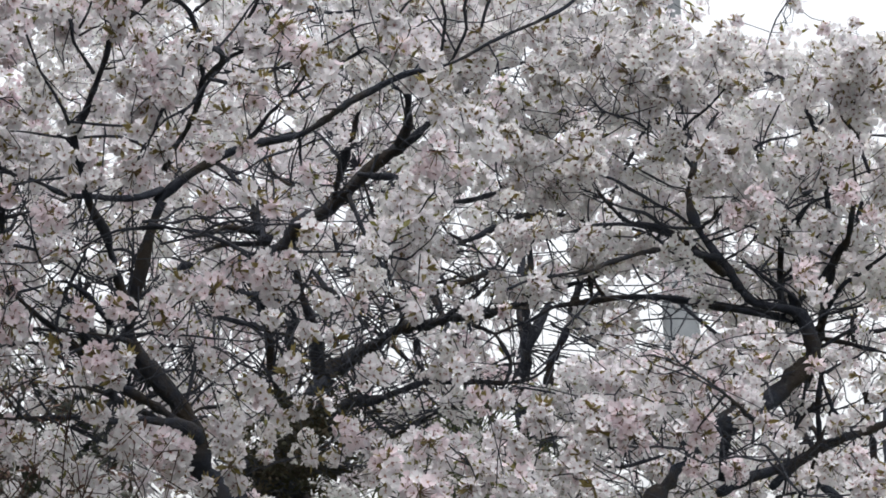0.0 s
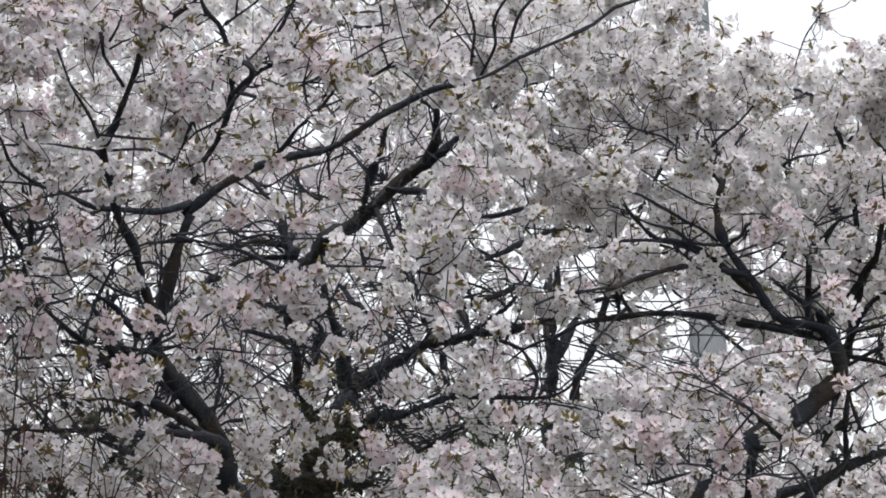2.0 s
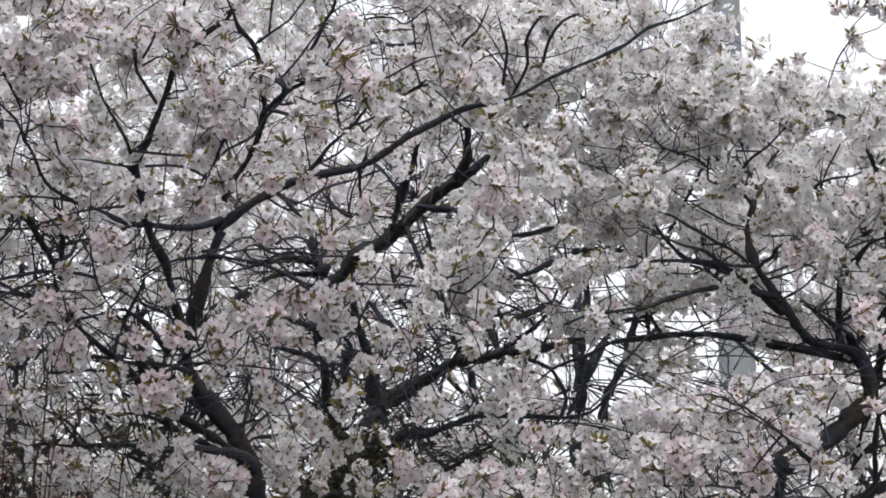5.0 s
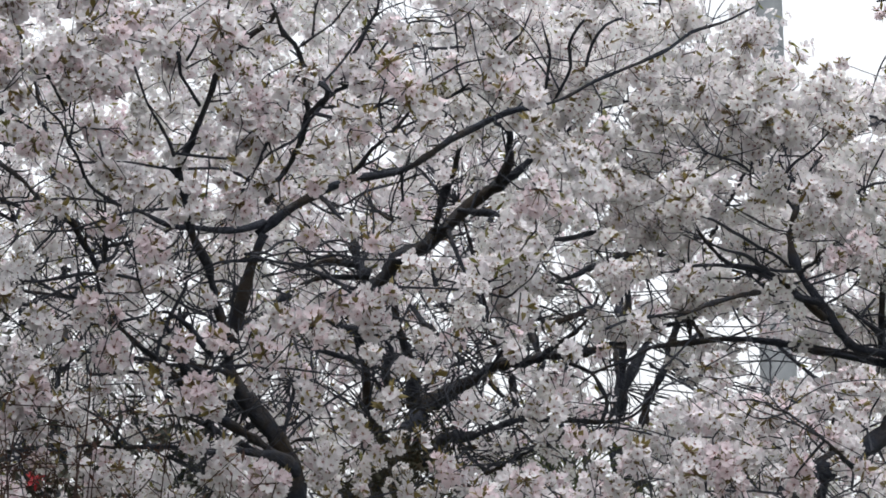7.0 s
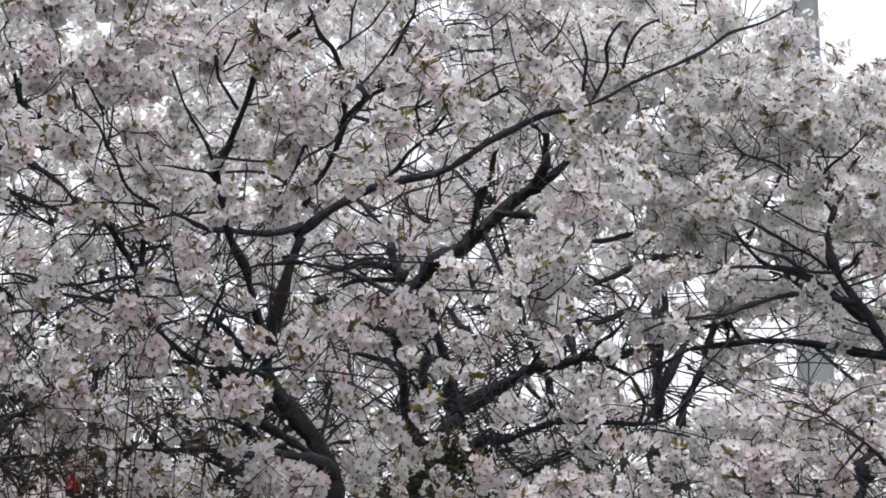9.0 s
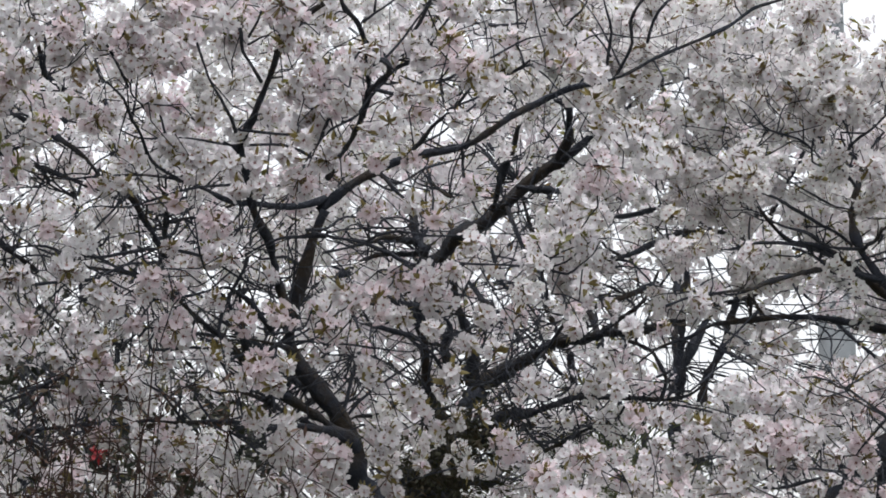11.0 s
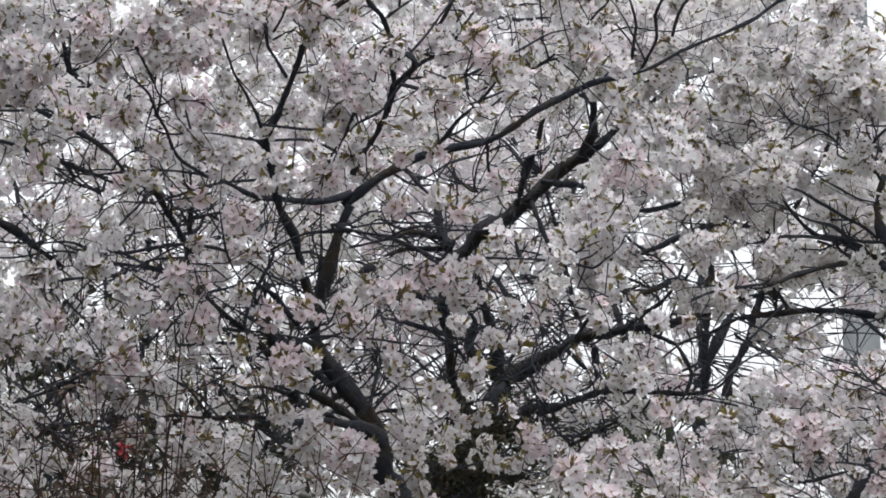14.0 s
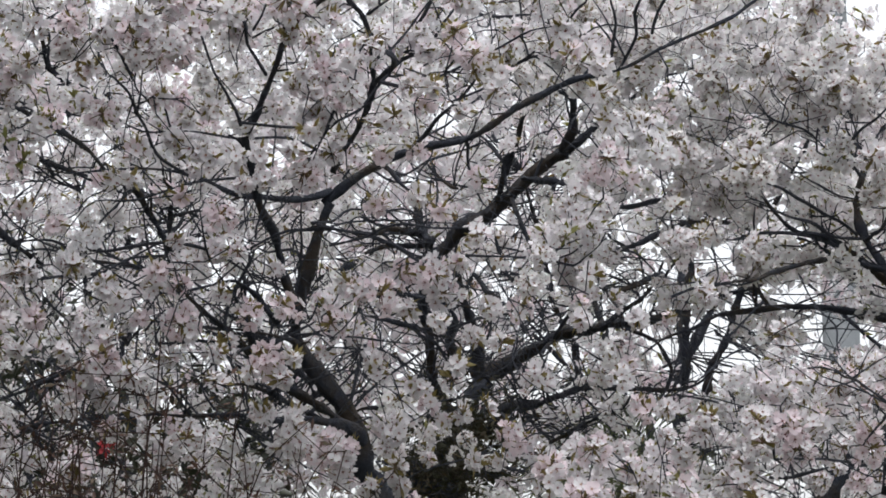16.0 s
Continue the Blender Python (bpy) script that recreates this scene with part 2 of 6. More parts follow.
# ---- blossoms ----
def flower(rng, detail, pink):
    """One open five-petalled flower of radius 1, its heart at the origin, facing z."""
    s = Shape()
    cup = rng.uniform(0.2, 0.85)
    for k in range(5):
        a = k * 2 * math.pi / 5 + rng.normal(0, 0.08)
        ln, wd, lift = rng.uniform(0.9, 1.06), rng.uniform(0.88, 1.1), cup + rng.normal(0, 0.2)
        if detail == 2:
            prof = [(0.10, 0.06), (0.10, -0.06), (0.42, 0.30), (0.50, 0.0), (0.42, -0.30), (0.74, 0.43), (0.80, 0.0), (0.74, -0.43), (1.0, 0.21), (0.89, 0.0), (1.0, -0.21)]
            tri = [(0, 1, 3), (0, 3, 2), (1, 4, 3), (2, 3, 6), (2, 6, 5), (3, 4, 7), (3, 7, 6), (5, 6, 9), (5, 9, 8), (6, 7, 10), (6, 10, 9)]
        elif detail == 1:
            prof = [(0.08, 0.0), (0.60, 0.42), (0.60, 0.0), (0.60, -0.42), (0.99, 0.23), (0.90, 0.0), (0.99, -0.23)]
            tri = [(0, 2, 1), (0, 3, 2), (1, 2, 5), (1, 5, 4), (2, 3, 6), (2, 6, 5)]
        else:
            prof = [(0.05, 0.0), (0.62, 0.45), (0.99, 0.2), (0.99, -0.2), (0.62, -0.45)]
            tri = [(0, 2, 1), (0, 3, 2), (0, 4, 3)]
        v, al = [], []
        for r, w in prof:
            r, w = r * ln, w * wd
            z = lift * r * r * 0.8 + 0.16 * abs(w) + rng.normal(0, 0.03)
            v.append((r * math.cos(a) - w * math.sin(a), r * math.sin(a) + w * math.cos(a), z))
            al.append(r)
        s.add(v, tri, 1 if pink else 0, al)
    ring = [(0.17 * math.cos(t), 0.17 * math.sin(t), 0.06) for t in np.arange(5) * 2 * math.pi / 5]
    if detail:
        s.add([(0, 0, 0.1)] + ring, [(0, i + 1, (i + 1) % 5 + 1) for i in range(5)], 2)
    else:
        s.add([(0.23, 0, 0.1), (-0.12, 0.2, 0.1), (-0.12, -0.2, 0.1)], [(0, 1, 2)], 2)
    if detail == 2:
        for k in range(6):
            a, tilt = rng.uniform(0, 6.28), rng.uniform(0.15, 0.38)
            d = np.array([math.cos(a), math.sin(a), 0])
            e = np.array([-d[1], d[0], 0])
            s.add([d * 0.04, d * tilt + (0, 0, 0.42) + e * 0.045, d * tilt + (0, 0, 0.42) - e * 0.045], [(0, 1, 2)], 2)
    if detail == 2:
        ring = [(0.12 * math.cos(t), 0.12 * math.sin(t), 0.03) for t in np.arange(4) * math.pi / 2]
        s.add([(0, 0, -0.4)] + ring, [(0, (i + 1) % 4 + 1, i + 1) for i in range(4)], 2)
    return s.done()


RNG = np.random.default_rng(7)
FLOWERS = {(d, p): [flower(RNG, d, p) for _ in range(n)] for d, n in ((2, 10), (1, 8), (0, 6)) for p in (0, 1)}


def leaf_blade(s, root, way, length, rng):
    side = np.cross(way, rng.standard_normal(3))
    side /= np.linalg.norm(side) + 1e-9
    up = np.cross(side, way)
    w = length * rng.uniform(0.12, 0.19)
    v = [root, root + way * length * 0.45 + side * w, root + way * length * 0.5 - up * w * 0.4, root + way * length * 0.45 - side * w, root + way * length + up * w * 0.5]
    s.add(v, [(0, 2, 1), (0, 3, 2), (1, 2, 4), (2, 3, 4)], 4)


def blossom_bunch(rng, detail, count, reach, pink):
    """A bunch of stalked flowers round a spur at the origin."""
    s = Shape()
    turn = rng.uniform(0, 6.28)
    for k in range(count):
        h = 1 - 1.75 * (k + 0.5) / count
        h = max(-0.95, min(0.98, h + rng.normal(0, 0.1)))
        a = turn + k * 2.4 + rng.normal(0, 0.25)
        d = np.array([math.sqrt(1 - h * h) * math.cos(a), math.sqrt(1 - h * h) * math.sin(a), h])
        far = reach * rng.uniform(0.65, 1.05)
        p = d * far + np.array([0, 0, -0.15 * reach])
        n = d + rng.normal(0, 0.3, 3)
        size = rng.uniform(0.0138, 0.0172)
        if detail:
            q = p - n / np.linalg.norm(n) * size * 0.35
            e = np.cross(q, (0.3, 0.5, 1.0))
            e *= 0.0009 / (np.linalg.norm(e) + 1e-9)
            g = np.cross(e, q) / (np.linalg.norm(q) + 1e-9)
            if detail == 2:
                s.add([e, g - e, -g - e, q + e, q + g - e, q - g - e], [(0, 1, 4), (0, 4, 3), (1, 2, 5), (1, 5, 4), (2, 0, 3), (2, 3, 5)], 3)
            else:
                s.add([e, g - e, -g - e, q], [(0, 1, 3), (1, 2, 3), (2, 0, 3)], 3)
        pool = FLOWERS[(detail, 1 if (pink and rng.random() < 0.75) or rng.random() < 0.06 else 0)]
        s.put(pool[rng.integers(len(pool))], facing(p, n, rng.uniform(0, 6.28), size))
    leaves, v, t = Shape(), [np.zeros(3)], []
    for k in range(rng.integers(5, 11) if detail else rng.integers(2, 4)):
        d = rng.standard_normal(3) + np.array([0, 0, 0.5])
        d /= np.linalg.norm(d)
        side = np.cross(d, rng.standard_normal(3))
        side /= np.linalg.norm(side) + 1e-9
        ln = rng.uniform(0.026, 0.042)
        w, i = ln * rng.uniform(0.11, 0.16), len(v)
        up = np.cross(side, d) * w
        v += [d * ln * 0.6 + side * w, d * ln * 0.62 - up * 0.4, d * ln * 0.6 - side * w, d * ln + up * 0.5]
        t += [(0, i + 1, i), (0, i + 2, i + 1), (i, i + 1, i + 3), (i + 1, i + 2, i + 3)]
    leaves.add(v, t, 4)
    return s.done(), leaves.done()


BUNCHES = {}
for d, n in ((2, 14), (1, 12), (0, 10)):
    BUNCHES[d] = [blossom_bunch(RNG, d, int(RNG.integers(8, 14 if d else 10)), RNG.uniform(0.021, 0.030), k % 6 == 0) for k in range(n)]
FAR_BUNCHES = [blossom_bunch(RNG, 0, int(RNG.integers(4, 7)), RNG.uniform(0.026, 0.036), False) for k in range(10)]
SMALL_BUNCHES = [blossom_bunch(RNG, 2, int(RNG.integers(5, 9)), RNG.uniform(0.013, 0.019), k % 4 == 0) for k in range(8)]
BIG_BUNCHES = [blossom_bunch(RNG, 2, int(RNG.integers(16, 23)), RNG.uniform(0.032, 0.041), k % 2 == 0) for k in range(6)]

# ---- trees ----
EYE = np.array([0.0, 0.0, 1.6])
openings = []


def opening(across, rise, wide, high):
    """A gap in the crowns through which the sky shows, as a bearing from the standing point."""
    openings.append((across, rise, 0.76 * wide, 0.76 * high))


class Tree:
    def __init__(self, label, seed):
        self.base = tagged(new("cherry_tree"), label, "tree", "blossoming cherry trees", "thing")
        self.rng = np.random.default_rng(seed)
        self.lines, self.spots, self.bare, self.perches = [], [], [], []


def wander(rng, n, every):
    """A slow random drift along n steps, in three directions."""
    k = max(2, n // every + 2)
    at = np.linspace(0, k - 1, n)
    g = rng.normal(0, 1, (k, 3))
    return np.stack([np.interp(at, np.arange(k), g[:, i]) for i in range(3)], -1)


def limb(tree, *points, bare=True, perch=False):
    rng = tree.rng
    end, before = np.array(points[-1]), np.array(points[-2])
    if 0.004 < end[3] < 0.0105 and bare:
        way = (end - before)[:3] / np.linalg.norm((end - before)[:3])
        for far, thin in ((0.09, 0.62), (0.19, 0.3)):
            points = (*points, (*(end[:3] + far * way + rng.normal(0, 0.02, 3)), thin * end[3]))
    line = spline(points, 0.025)
    n = len(line)
    fine = max(points[0][3], points[len(points) // 2][3]) < 0.006
    girth = line[:, 3:4]
    line[:, :3] += wander(rng, n, 4) * (0.18 * girth + 0.0025) + wander(rng, n, 9) * (0.38 * girth + 0.004)
    line[:, 3] *= 1 + 0.12 * wander(rng, n, 3)[:, 0]
    s = Shape()
    tube(s, line, 5 if fine else 8 if girth.max() < 0.012 else 12, 0, 0.05 if fine else 0.15, rng)
    for _ in range(int(n * 0.025 / 0.09)):
        i = rng.integers(n)
        d = rng.standard_normal(3) * (1, 0.6, 1) + (0, 0, 0.4)
        d *= rng.uniform(0.02, 0.07) / np.linalg.norm(d)
        q, r = line[i], min(0.0035, 0.45 * line[i, 3])
        tube(s, [(*q[:3], r), (*(q[:3] + d * 0.6 + rng.normal(0, 0.004, 3)), r * 0.8), (*(q[:3] + d), r * 0.6)], 5, 0)
    if bare:
        tree.bare.append(line)
    v, t, m, a = s.done()
    child("twig" if fine else "limb", mesh_from("limb", v, t, m, [TWIG_BARK if fine else BARK]), tree.base)
    (tree.perches if perch else tree.lines).append(line)


def bunch(tree, x, y, z, size):
    tree.spots.append((x, y, z, size))


tree_near = Tree("old cherry tree in full white blossom with dark mossy limbs", 11)
tree_back = Tree("tall cherry tree in blossom standing behind with thick dark limbs", 12)
tree_side = Tree("spreading cherry tree in pale blossom with a curved dark trunk", 13)

opening(-0.1552, 0.2808, 0.0087, 0.0046)
opening(-0.1938, 0.3168, 0.0056, 0.0077)
opening(-0.1752, 0.3210, 0.0036, 0.0041)
opening(-0.0225, 0.3294, 0.0103, 0.0036)
opening(-0.0091, 0.3308, 0.0051, 0.0031)
opening(0.1282, 0.3266, 0.0056, 0.0056)
opening(0.0860, 0.2731, 0.0041, 0.0051)
opening(0.1353, 0.3099, 0.0031, 0.0046)
opening(0.0461, 0.2096, 0.0033, 0.0031)
opening(0.0565, 0.2021, 0.0092, 0.0031)
opening(0.0524, 0.1875, 0.0051, 0.0031)
opening(-0.0450, 0.2035, 0.0097, 0.0041)
opening(-0.0641, 0.2209, 0.0046, 0.0021)
opening(-0.0101, 0.1480, 0.0026, 0.0056)
opening(-0.0427, 0.1809, 0.0036, 0.0026)
opening(-0.0555, 0.1619, 0.0087, 0.0026)
opening(-0.0904, 0.1540, 0.0026, 0.0021)
opening(-0.1667, 0.2115, 0.0026, 0.0021)
opening(-0.1180, 0.1690, 0.0036, 0.0026)
opening(-0.1143, 0.1782, 0.0031, 0.0021)
opening(-0.0900, 0.2035, 0.0021, 0.0021)
opening(-0.0768, 0.1981, 0.0021, 0.0015)
opening(-0.0010, 0.1756, 0.0067, 0.0051)
opening(-0.0023, 0.1822, 0.0041, 0.0021)
opening(0.0236, 0.1559, 0.0026, 0.0026)
opening(0.0261, 0.1454, 0.0056, 0.0026)
opening(0.0715, 0.1519, 0.0087, 0.0077)
opening(0.0948, 0.1519, 0.0067, 0.0067)
opening(0.0920, 0.1415, 0.0062, 0.0046)
opening(0.1102, 0.1467, 0.0046, 0.0036)
opening(0.0632, 0.1156, 0.0087, 0.0046)
opening(0.0760, 0.1105, 0.0051, 0.0031)
opening(0.0925, 0.1028, 0.0072, 0.0036)
opening(0.0864, 0.1928, 0.0036, 0.0031)
opening(0.1008, 0.1955, 0.0056, 0.0026)
opening(0.1764, 0.1915, 0.0051, 0.0023)
opening(0.1846, 0.2008, 0.0041, 0.0018)
opening(0.1161, 0.1769, 0.0092, 0.0041)
opening(0.1369, 0.1782, 0.0036, 0.0077)
opening(0.1002, 0.1650, 0.0062, 0.0021)
opening(0.1363, 0.1572, 0.0031, 0.0046)
opening(0.1648, 0.1546, 0.0103, 0.0041)
opening(0.1308, 0.1441, 0.0026, 0.0021)
opening(0.1675, 0.1598, 0.0077, 0.0021)
opening(-0.1485, 0.1493, 0.0021, 0.0015)
opening(-0.0824, 0.1428, 0.0026, 0.0026)
opening(-0.0447, 0.1105, 0.0013, 0.0018)
opening(-0.0126, 0.1208, 0.0026, 0.0021)
opening(0.0641, 0.1795, 0.0031, 0.0015)
opening(0.0224, 0.1809, 0.0021, 0.0015)
opening(0.2317, 0.1258, 0.0077, 0.0041)
opening(0.2148, 0.1497, 0.0031, 0.0036)
opening(0.2308, 0.1547, 0.0067, 0.0031)
opening(0.2204, 0.1103, 0.0036, 0.0031)
opening(0.1400, 0.1774, 0.0056, 0.0077)
opening(0.1254, 0.1749, 0.0051, 0.0062)
opening(0.2026, 0.2657, 0.0041, 0.0018)
opening(0.2097, 0.2491, 0.0026, 0.0018)
opening(0.1261, 0.0914, 0.0062, 0.0036)
opening(0.1524, 0.1559, 0.0067, 0.0092)
opening(0.1531, 0.1782, 0.0036, 0.0041)

limb(tree_near, (-0.278, 5.66, 1.895, 0.0531), (-0.320, 5.60, 2.033, 0.0444), (-0.361, 5.55, 2.142, 0.0295), (-0.388, 5.51, 2.237, 0.0246), (-0.429, 5.48, 2.298, 0.0219), (-0.484, 5.45, 2.364, 0.0187), (-0.518, 5.42, 2.424, 0.0161), (-0.521, 5.40, 2.477, 0.0150), (-0.494, 5.36, 2.556, 0.0135), (-0.476, 5.33, 2.621, 0.0125), (-0.461, 5.30, 2.700, 0.0118), (-0.446, 5.28, 2.751, 0.0112))
limb(tree_near, (-0.448, 5.28, 2.744, 0.0112), (-0.408, 5.28, 2.780, 0.0108), (-0.360, 5.28, 2.820, 0.0102), (-0.312, 5.28, 2.852, 0.0103), (-0.259, 5.28, 2.884, 0.0093), (-0.201, 5.29, 2.905, 0.0083), (-0.117, 5.30, 2.925, 0.0078), (-0.041, 5.30, 2.965, 0.0093), (0.023, 5.30, 3.006, 0.0099), (0.093, 5.31, 3.050, 0.0089), (0.164, 5.31, 3.080, 0.0073), (0.249, 5.32, 3.102, 0.0058), (0.320, 5.32, 3.127, 0.0047), (0.378, 5.33, 3.161, 0.0042), (0.464, 5.33, 3.203, 0.0037), (0.565, 5.34, 3.254, 0.0048), (0.623, 5.34, 3.292, 0.0037), (0.711, 5.35, 3.317, 0.0027), (0.794, 5.35, 3.356, 0.0021))
limb(tree_near, (-0.442, 5.27, 2.772, 0.0113), (-0.487, 5.24, 2.751, 0.0092), (-0.545, 5.20, 2.744, 0.0081), (-0.601, 5.16, 2.746, 0.0070), (-0.651, 5.12, 2.744, 0.0070), (-0.693, 5.08, 2.760, 0.0054), (-0.723, 5.05, 2.770, 0.0039), (-0.782, 5.00, 2.776, 0.0029), (-0.851, 4.94, 2.769, 0.0034), (-0.930, 4.88, 2.749, 0.0029), (-0.996, 4.83, 2.729, 0.0028), (-1.060, 4.77, 2.731, 0.0023))
limb(tree_near, (-0.515, 5.23, 2.491, 0.0111), (-0.538, 5.17, 2.549, 0.0100), (-0.562, 5.09, 2.642, 0.0118), (-0.580, 5.04, 2.686, 0.0108), (-0.605, 4.95, 2.780, 0.0087), (-0.610, 4.89, 2.839, 0.0086), (-0.582, 4.84, 2.886, 0.0085), (-0.558, 4.79, 2.938, 0.0075), (-0.535, 4.74, 2.983, 0.0065), (-0.517, 4.70, 3.018, 0.0056), (-0.496, 4.64, 3.071, 0.0037), (-0.479, 4.58, 3.129, 0.0027))
limb(tree_near, (-0.551, 4.73, 2.925, 0.0042), (-0.564, 4.67, 2.956, 0.0037), (-0.570, 4.63, 2.976, 0.0037), (-0.562, 4.58, 3.001, 0.0036), (-0.575, 4.53, 3.023, 0.0027), (-0.589, 4.50, 3.032, 0.0022))
limb(tree_near, (-0.565, 4.61, 3.003, 0.0032), (-0.534, 4.55, 3.015, 0.0022), (-0.517, 4.50, 3.026, 0.0018))
limb(tree_near, (-0.580, 4.71, 3.011, 0.0028), (-0.539, 4.65, 3.009, 0.0023), (-0.509, 4.61, 3.011, 0.0018))
limb(tree_near, (-0.593, 4.75, 2.817, 0.0046), (-0.605, 4.72, 2.833, 0.0037), (-0.622, 4.68, 2.862, 0.0032), (-0.634, 4.63, 2.899, 0.0027), (-0.644, 4.57, 2.934, 0.0032), (-0.655, 4.51, 2.973, 0.0031))
limb(tree_near, (-0.729, 4.87, 2.741, 0.0043), (-0.778, 4.76, 2.755, 0.0037), (-0.795, 4.67, 2.789, 0.0037), (-0.810, 4.59, 2.813, 0.0036), (-0.814, 4.52, 2.838, 0.0031), (-0.836, 4.44, 2.858, 0.0026))
limb(tree_near, (-0.800, 4.54, 2.867, 0.0031), (-0.822, 4.48, 2.902, 0.0031), (-0.851, 4.42, 2.938, 0.0026))
limb(tree_near, (-0.820, 4.65, 2.828, 0.0023), (-0.776, 4.53, 2.820, 0.0018), (-0.745, 4.44, 2.814, 0.0017))
limb(tree_near, (-0.642, 5.96, 3.404, 0.0082), (-0.557, 5.88, 3.459, 0.0093), (-0.515, 5.85, 3.477, 0.0087), (-0.474, 5.81, 3.502, 0.0081), (-0.433, 5.78, 3.519, 0.0075), (-0.368, 5.72, 3.556, 0.0068))
limb(tree_near, (-0.421, 5.26, 2.833, 0.0067), (-0.385, 5.13, 2.866, 0.0070), (-0.338, 4.99, 2.901, 0.0068), (-0.312, 4.87, 2.928, 0.0072), (-0.301, 4.75, 2.959, 0.0047), (-0.300, 4.62, 2.988, 0.0046), (-0.304, 4.53, 3.005, 0.0049), (-0.325, 4.47, 3.009, 0.0044), (-0.340, 4.39, 3.016, 0.0035), (-0.362, 4.30, 3.022, 0.0026))
limb(tree_near, (-0.303, 4.73, 2.897, 0.0065), (-0.259, 4.61, 2.893, 0.0072), (-0.246, 4.54, 2.897, 0.0063), (-0.262, 4.44, 2.898, 0.0039), (-0.276, 4.32, 2.900, 0.0038))
limb(tree_near, (-0.296, 4.41, 2.967, 0.0035), (-0.269, 4.38, 2.983, 0.0030), (-0.226, 4.34, 3.001, 0.0026), (-0.207, 4.32, 3.012, 0.0021), (-0.183, 4.30, 3.028, 0.0017))
limb(tree_near, (-0.276, 4.41, 2.987, 0.0031), (-0.266, 4.37, 3.009, 0.0026), (-0.258, 4.33, 3.028, 0.0026), (-0.244, 4.29, 3.050, 0.0021))
limb(tree_near, (-0.264, 5.11, 3.069, 0.0025), (-0.239, 5.01, 3.088, 0.0030), (-0.216, 4.93, 3.100, 0.0039), (-0.186, 4.83, 3.112, 0.0043), (-0.164, 4.75, 3.124, 0.0038), (-0.143, 4.67, 3.132, 0.0032), (-0.134, 4.58, 3.147, 0.0027))
limb(tree_near, (-0.146, 4.69, 3.124, 0.0023), (-0.117, 4.64, 3.125, 0.0018), (-0.079, 4.58, 3.122, 0.0018))
limb(tree_near, (-0.262, 5.25, 2.873, 0.0051), (-0.202, 5.14, 2.895, 0.0050), (-0.166, 5.05, 2.915, 0.0040), (-0.124, 4.97, 2.929, 0.0039), (-0.089, 4.88, 2.950, 0.0029), (-0.076, 4.82, 2.967, 0.0019))
limb(tree_near, (-0.169, 4.94, 2.884, 0.0024), (-0.176, 4.88, 2.909, 0.0024), (-0.184, 4.83, 2.927, 0.0019))
limb(tree_near, (-0.239, 5.03, 2.928, 0.0020), (-0.204, 4.94, 2.917, 0.0024), (-0.172, 4.83, 2.914, 0.0019))
limb(tree_near, (-0.132, 5.03, 2.937, 0.0020), (-0.145, 4.99, 2.892, 0.0020), (-0.148, 4.95, 2.841, 0.0019))
limb(tree_back, (-0.183, 7.28, 3.926, 0.0036), (-0.133, 7.23, 3.865, 0.0043), (-0.065, 7.17, 3.834, 0.0043), (0.012, 7.10, 3.805, 0.0049))
limb(tree_back, (0.053, 7.10, 3.781, 0.0035), (0.045, 6.98, 3.832, 0.0035), (0.026, 6.88, 3.875, 0.0027))
limb(tree_back, (0.103, 7.10, 3.812, 0.0028), (0.133, 6.98, 3.832, 0.0028), (0.177, 6.89, 3.830, 0.0020))
limb(tree_near, (0.133, 5.19, 3.178, 0.0031), (0.160, 5.14, 3.211, 0.0031), (0.186, 5.11, 3.232, 0.0025), (0.209, 5.07, 3.262, 0.0020))
limb(tree_near, (-0.005, 5.21, 3.079, 0.0041), (0.036, 5.15, 3.088, 0.0036), (0.069, 5.10, 3.098, 0.0025))
limb(tree_near, (0.264, 5.40, 3.127, 0.0037), (0.268, 5.34, 3.165, 0.0037), (0.269, 5.28, 3.200, 0.0037), (0.253, 5.22, 3.238, 0.0031), (0.244, 5.17, 3.266, 0.0020))
limb(tree_near, (0.264, 5.29, 3.159, 0.0031), (0.246, 5.29, 3.189, 0.0026), (0.224, 5.28, 3.221, 0.0026))
limb(tree_near, (0.289, 5.40, 3.131, 0.0037), (0.320, 5.31, 3.186, 0.0042), (0.310, 5.25, 3.226, 0.0052), (0.318, 5.21, 3.251, 0.0046), (0.341, 5.17, 3.273, 0.0031))
limb(tree_near, (0.361, 5.29, 3.186, 0.0047), (0.373, 5.24, 3.231, 0.0041), (0.401, 5.19, 3.267, 0.0036), (0.435, 5.16, 3.275, 0.0026))
limb(tree_back, (-0.217, 9.09, 2.142, 0.0956), (-0.221, 9.20, 2.499, 0.0872), (-0.200, 9.26, 2.670, 0.0704), (-0.141, 9.31, 2.808, 0.0497), (-0.101, 9.34, 2.892, 0.0375), bare=False)
limb(tree_back, (-0.111, 9.34, 2.878, 0.0321), (-0.033, 9.26, 2.915, 0.0319), (0.038, 9.18, 2.947, 0.0290), (0.132, 9.09, 2.981, 0.0261), (0.224, 9.00, 3.003, 0.0259), (0.337, 8.89, 3.021, 0.0222), (0.458, 8.78, 3.027, 0.0186), (0.577, 8.68, 3.027, 0.0175), (0.661, 8.59, 3.041, 0.0157), (0.764, 8.49, 3.050, 0.0122), (0.863, 8.37, 3.082, 0.0081), (0.961, 8.27, 3.096, 0.0056))
limb(tree_back, (-0.111, 9.14, 2.858, 0.0297), (-0.131, 9.08, 2.933, 0.0261), (-0.133, 9.04, 2.997, 0.0225), (-0.149, 8.98, 3.071, 0.0173), (-0.183, 8.91, 3.165, 0.0137), (-0.194, 8.85, 3.248, 0.0102))
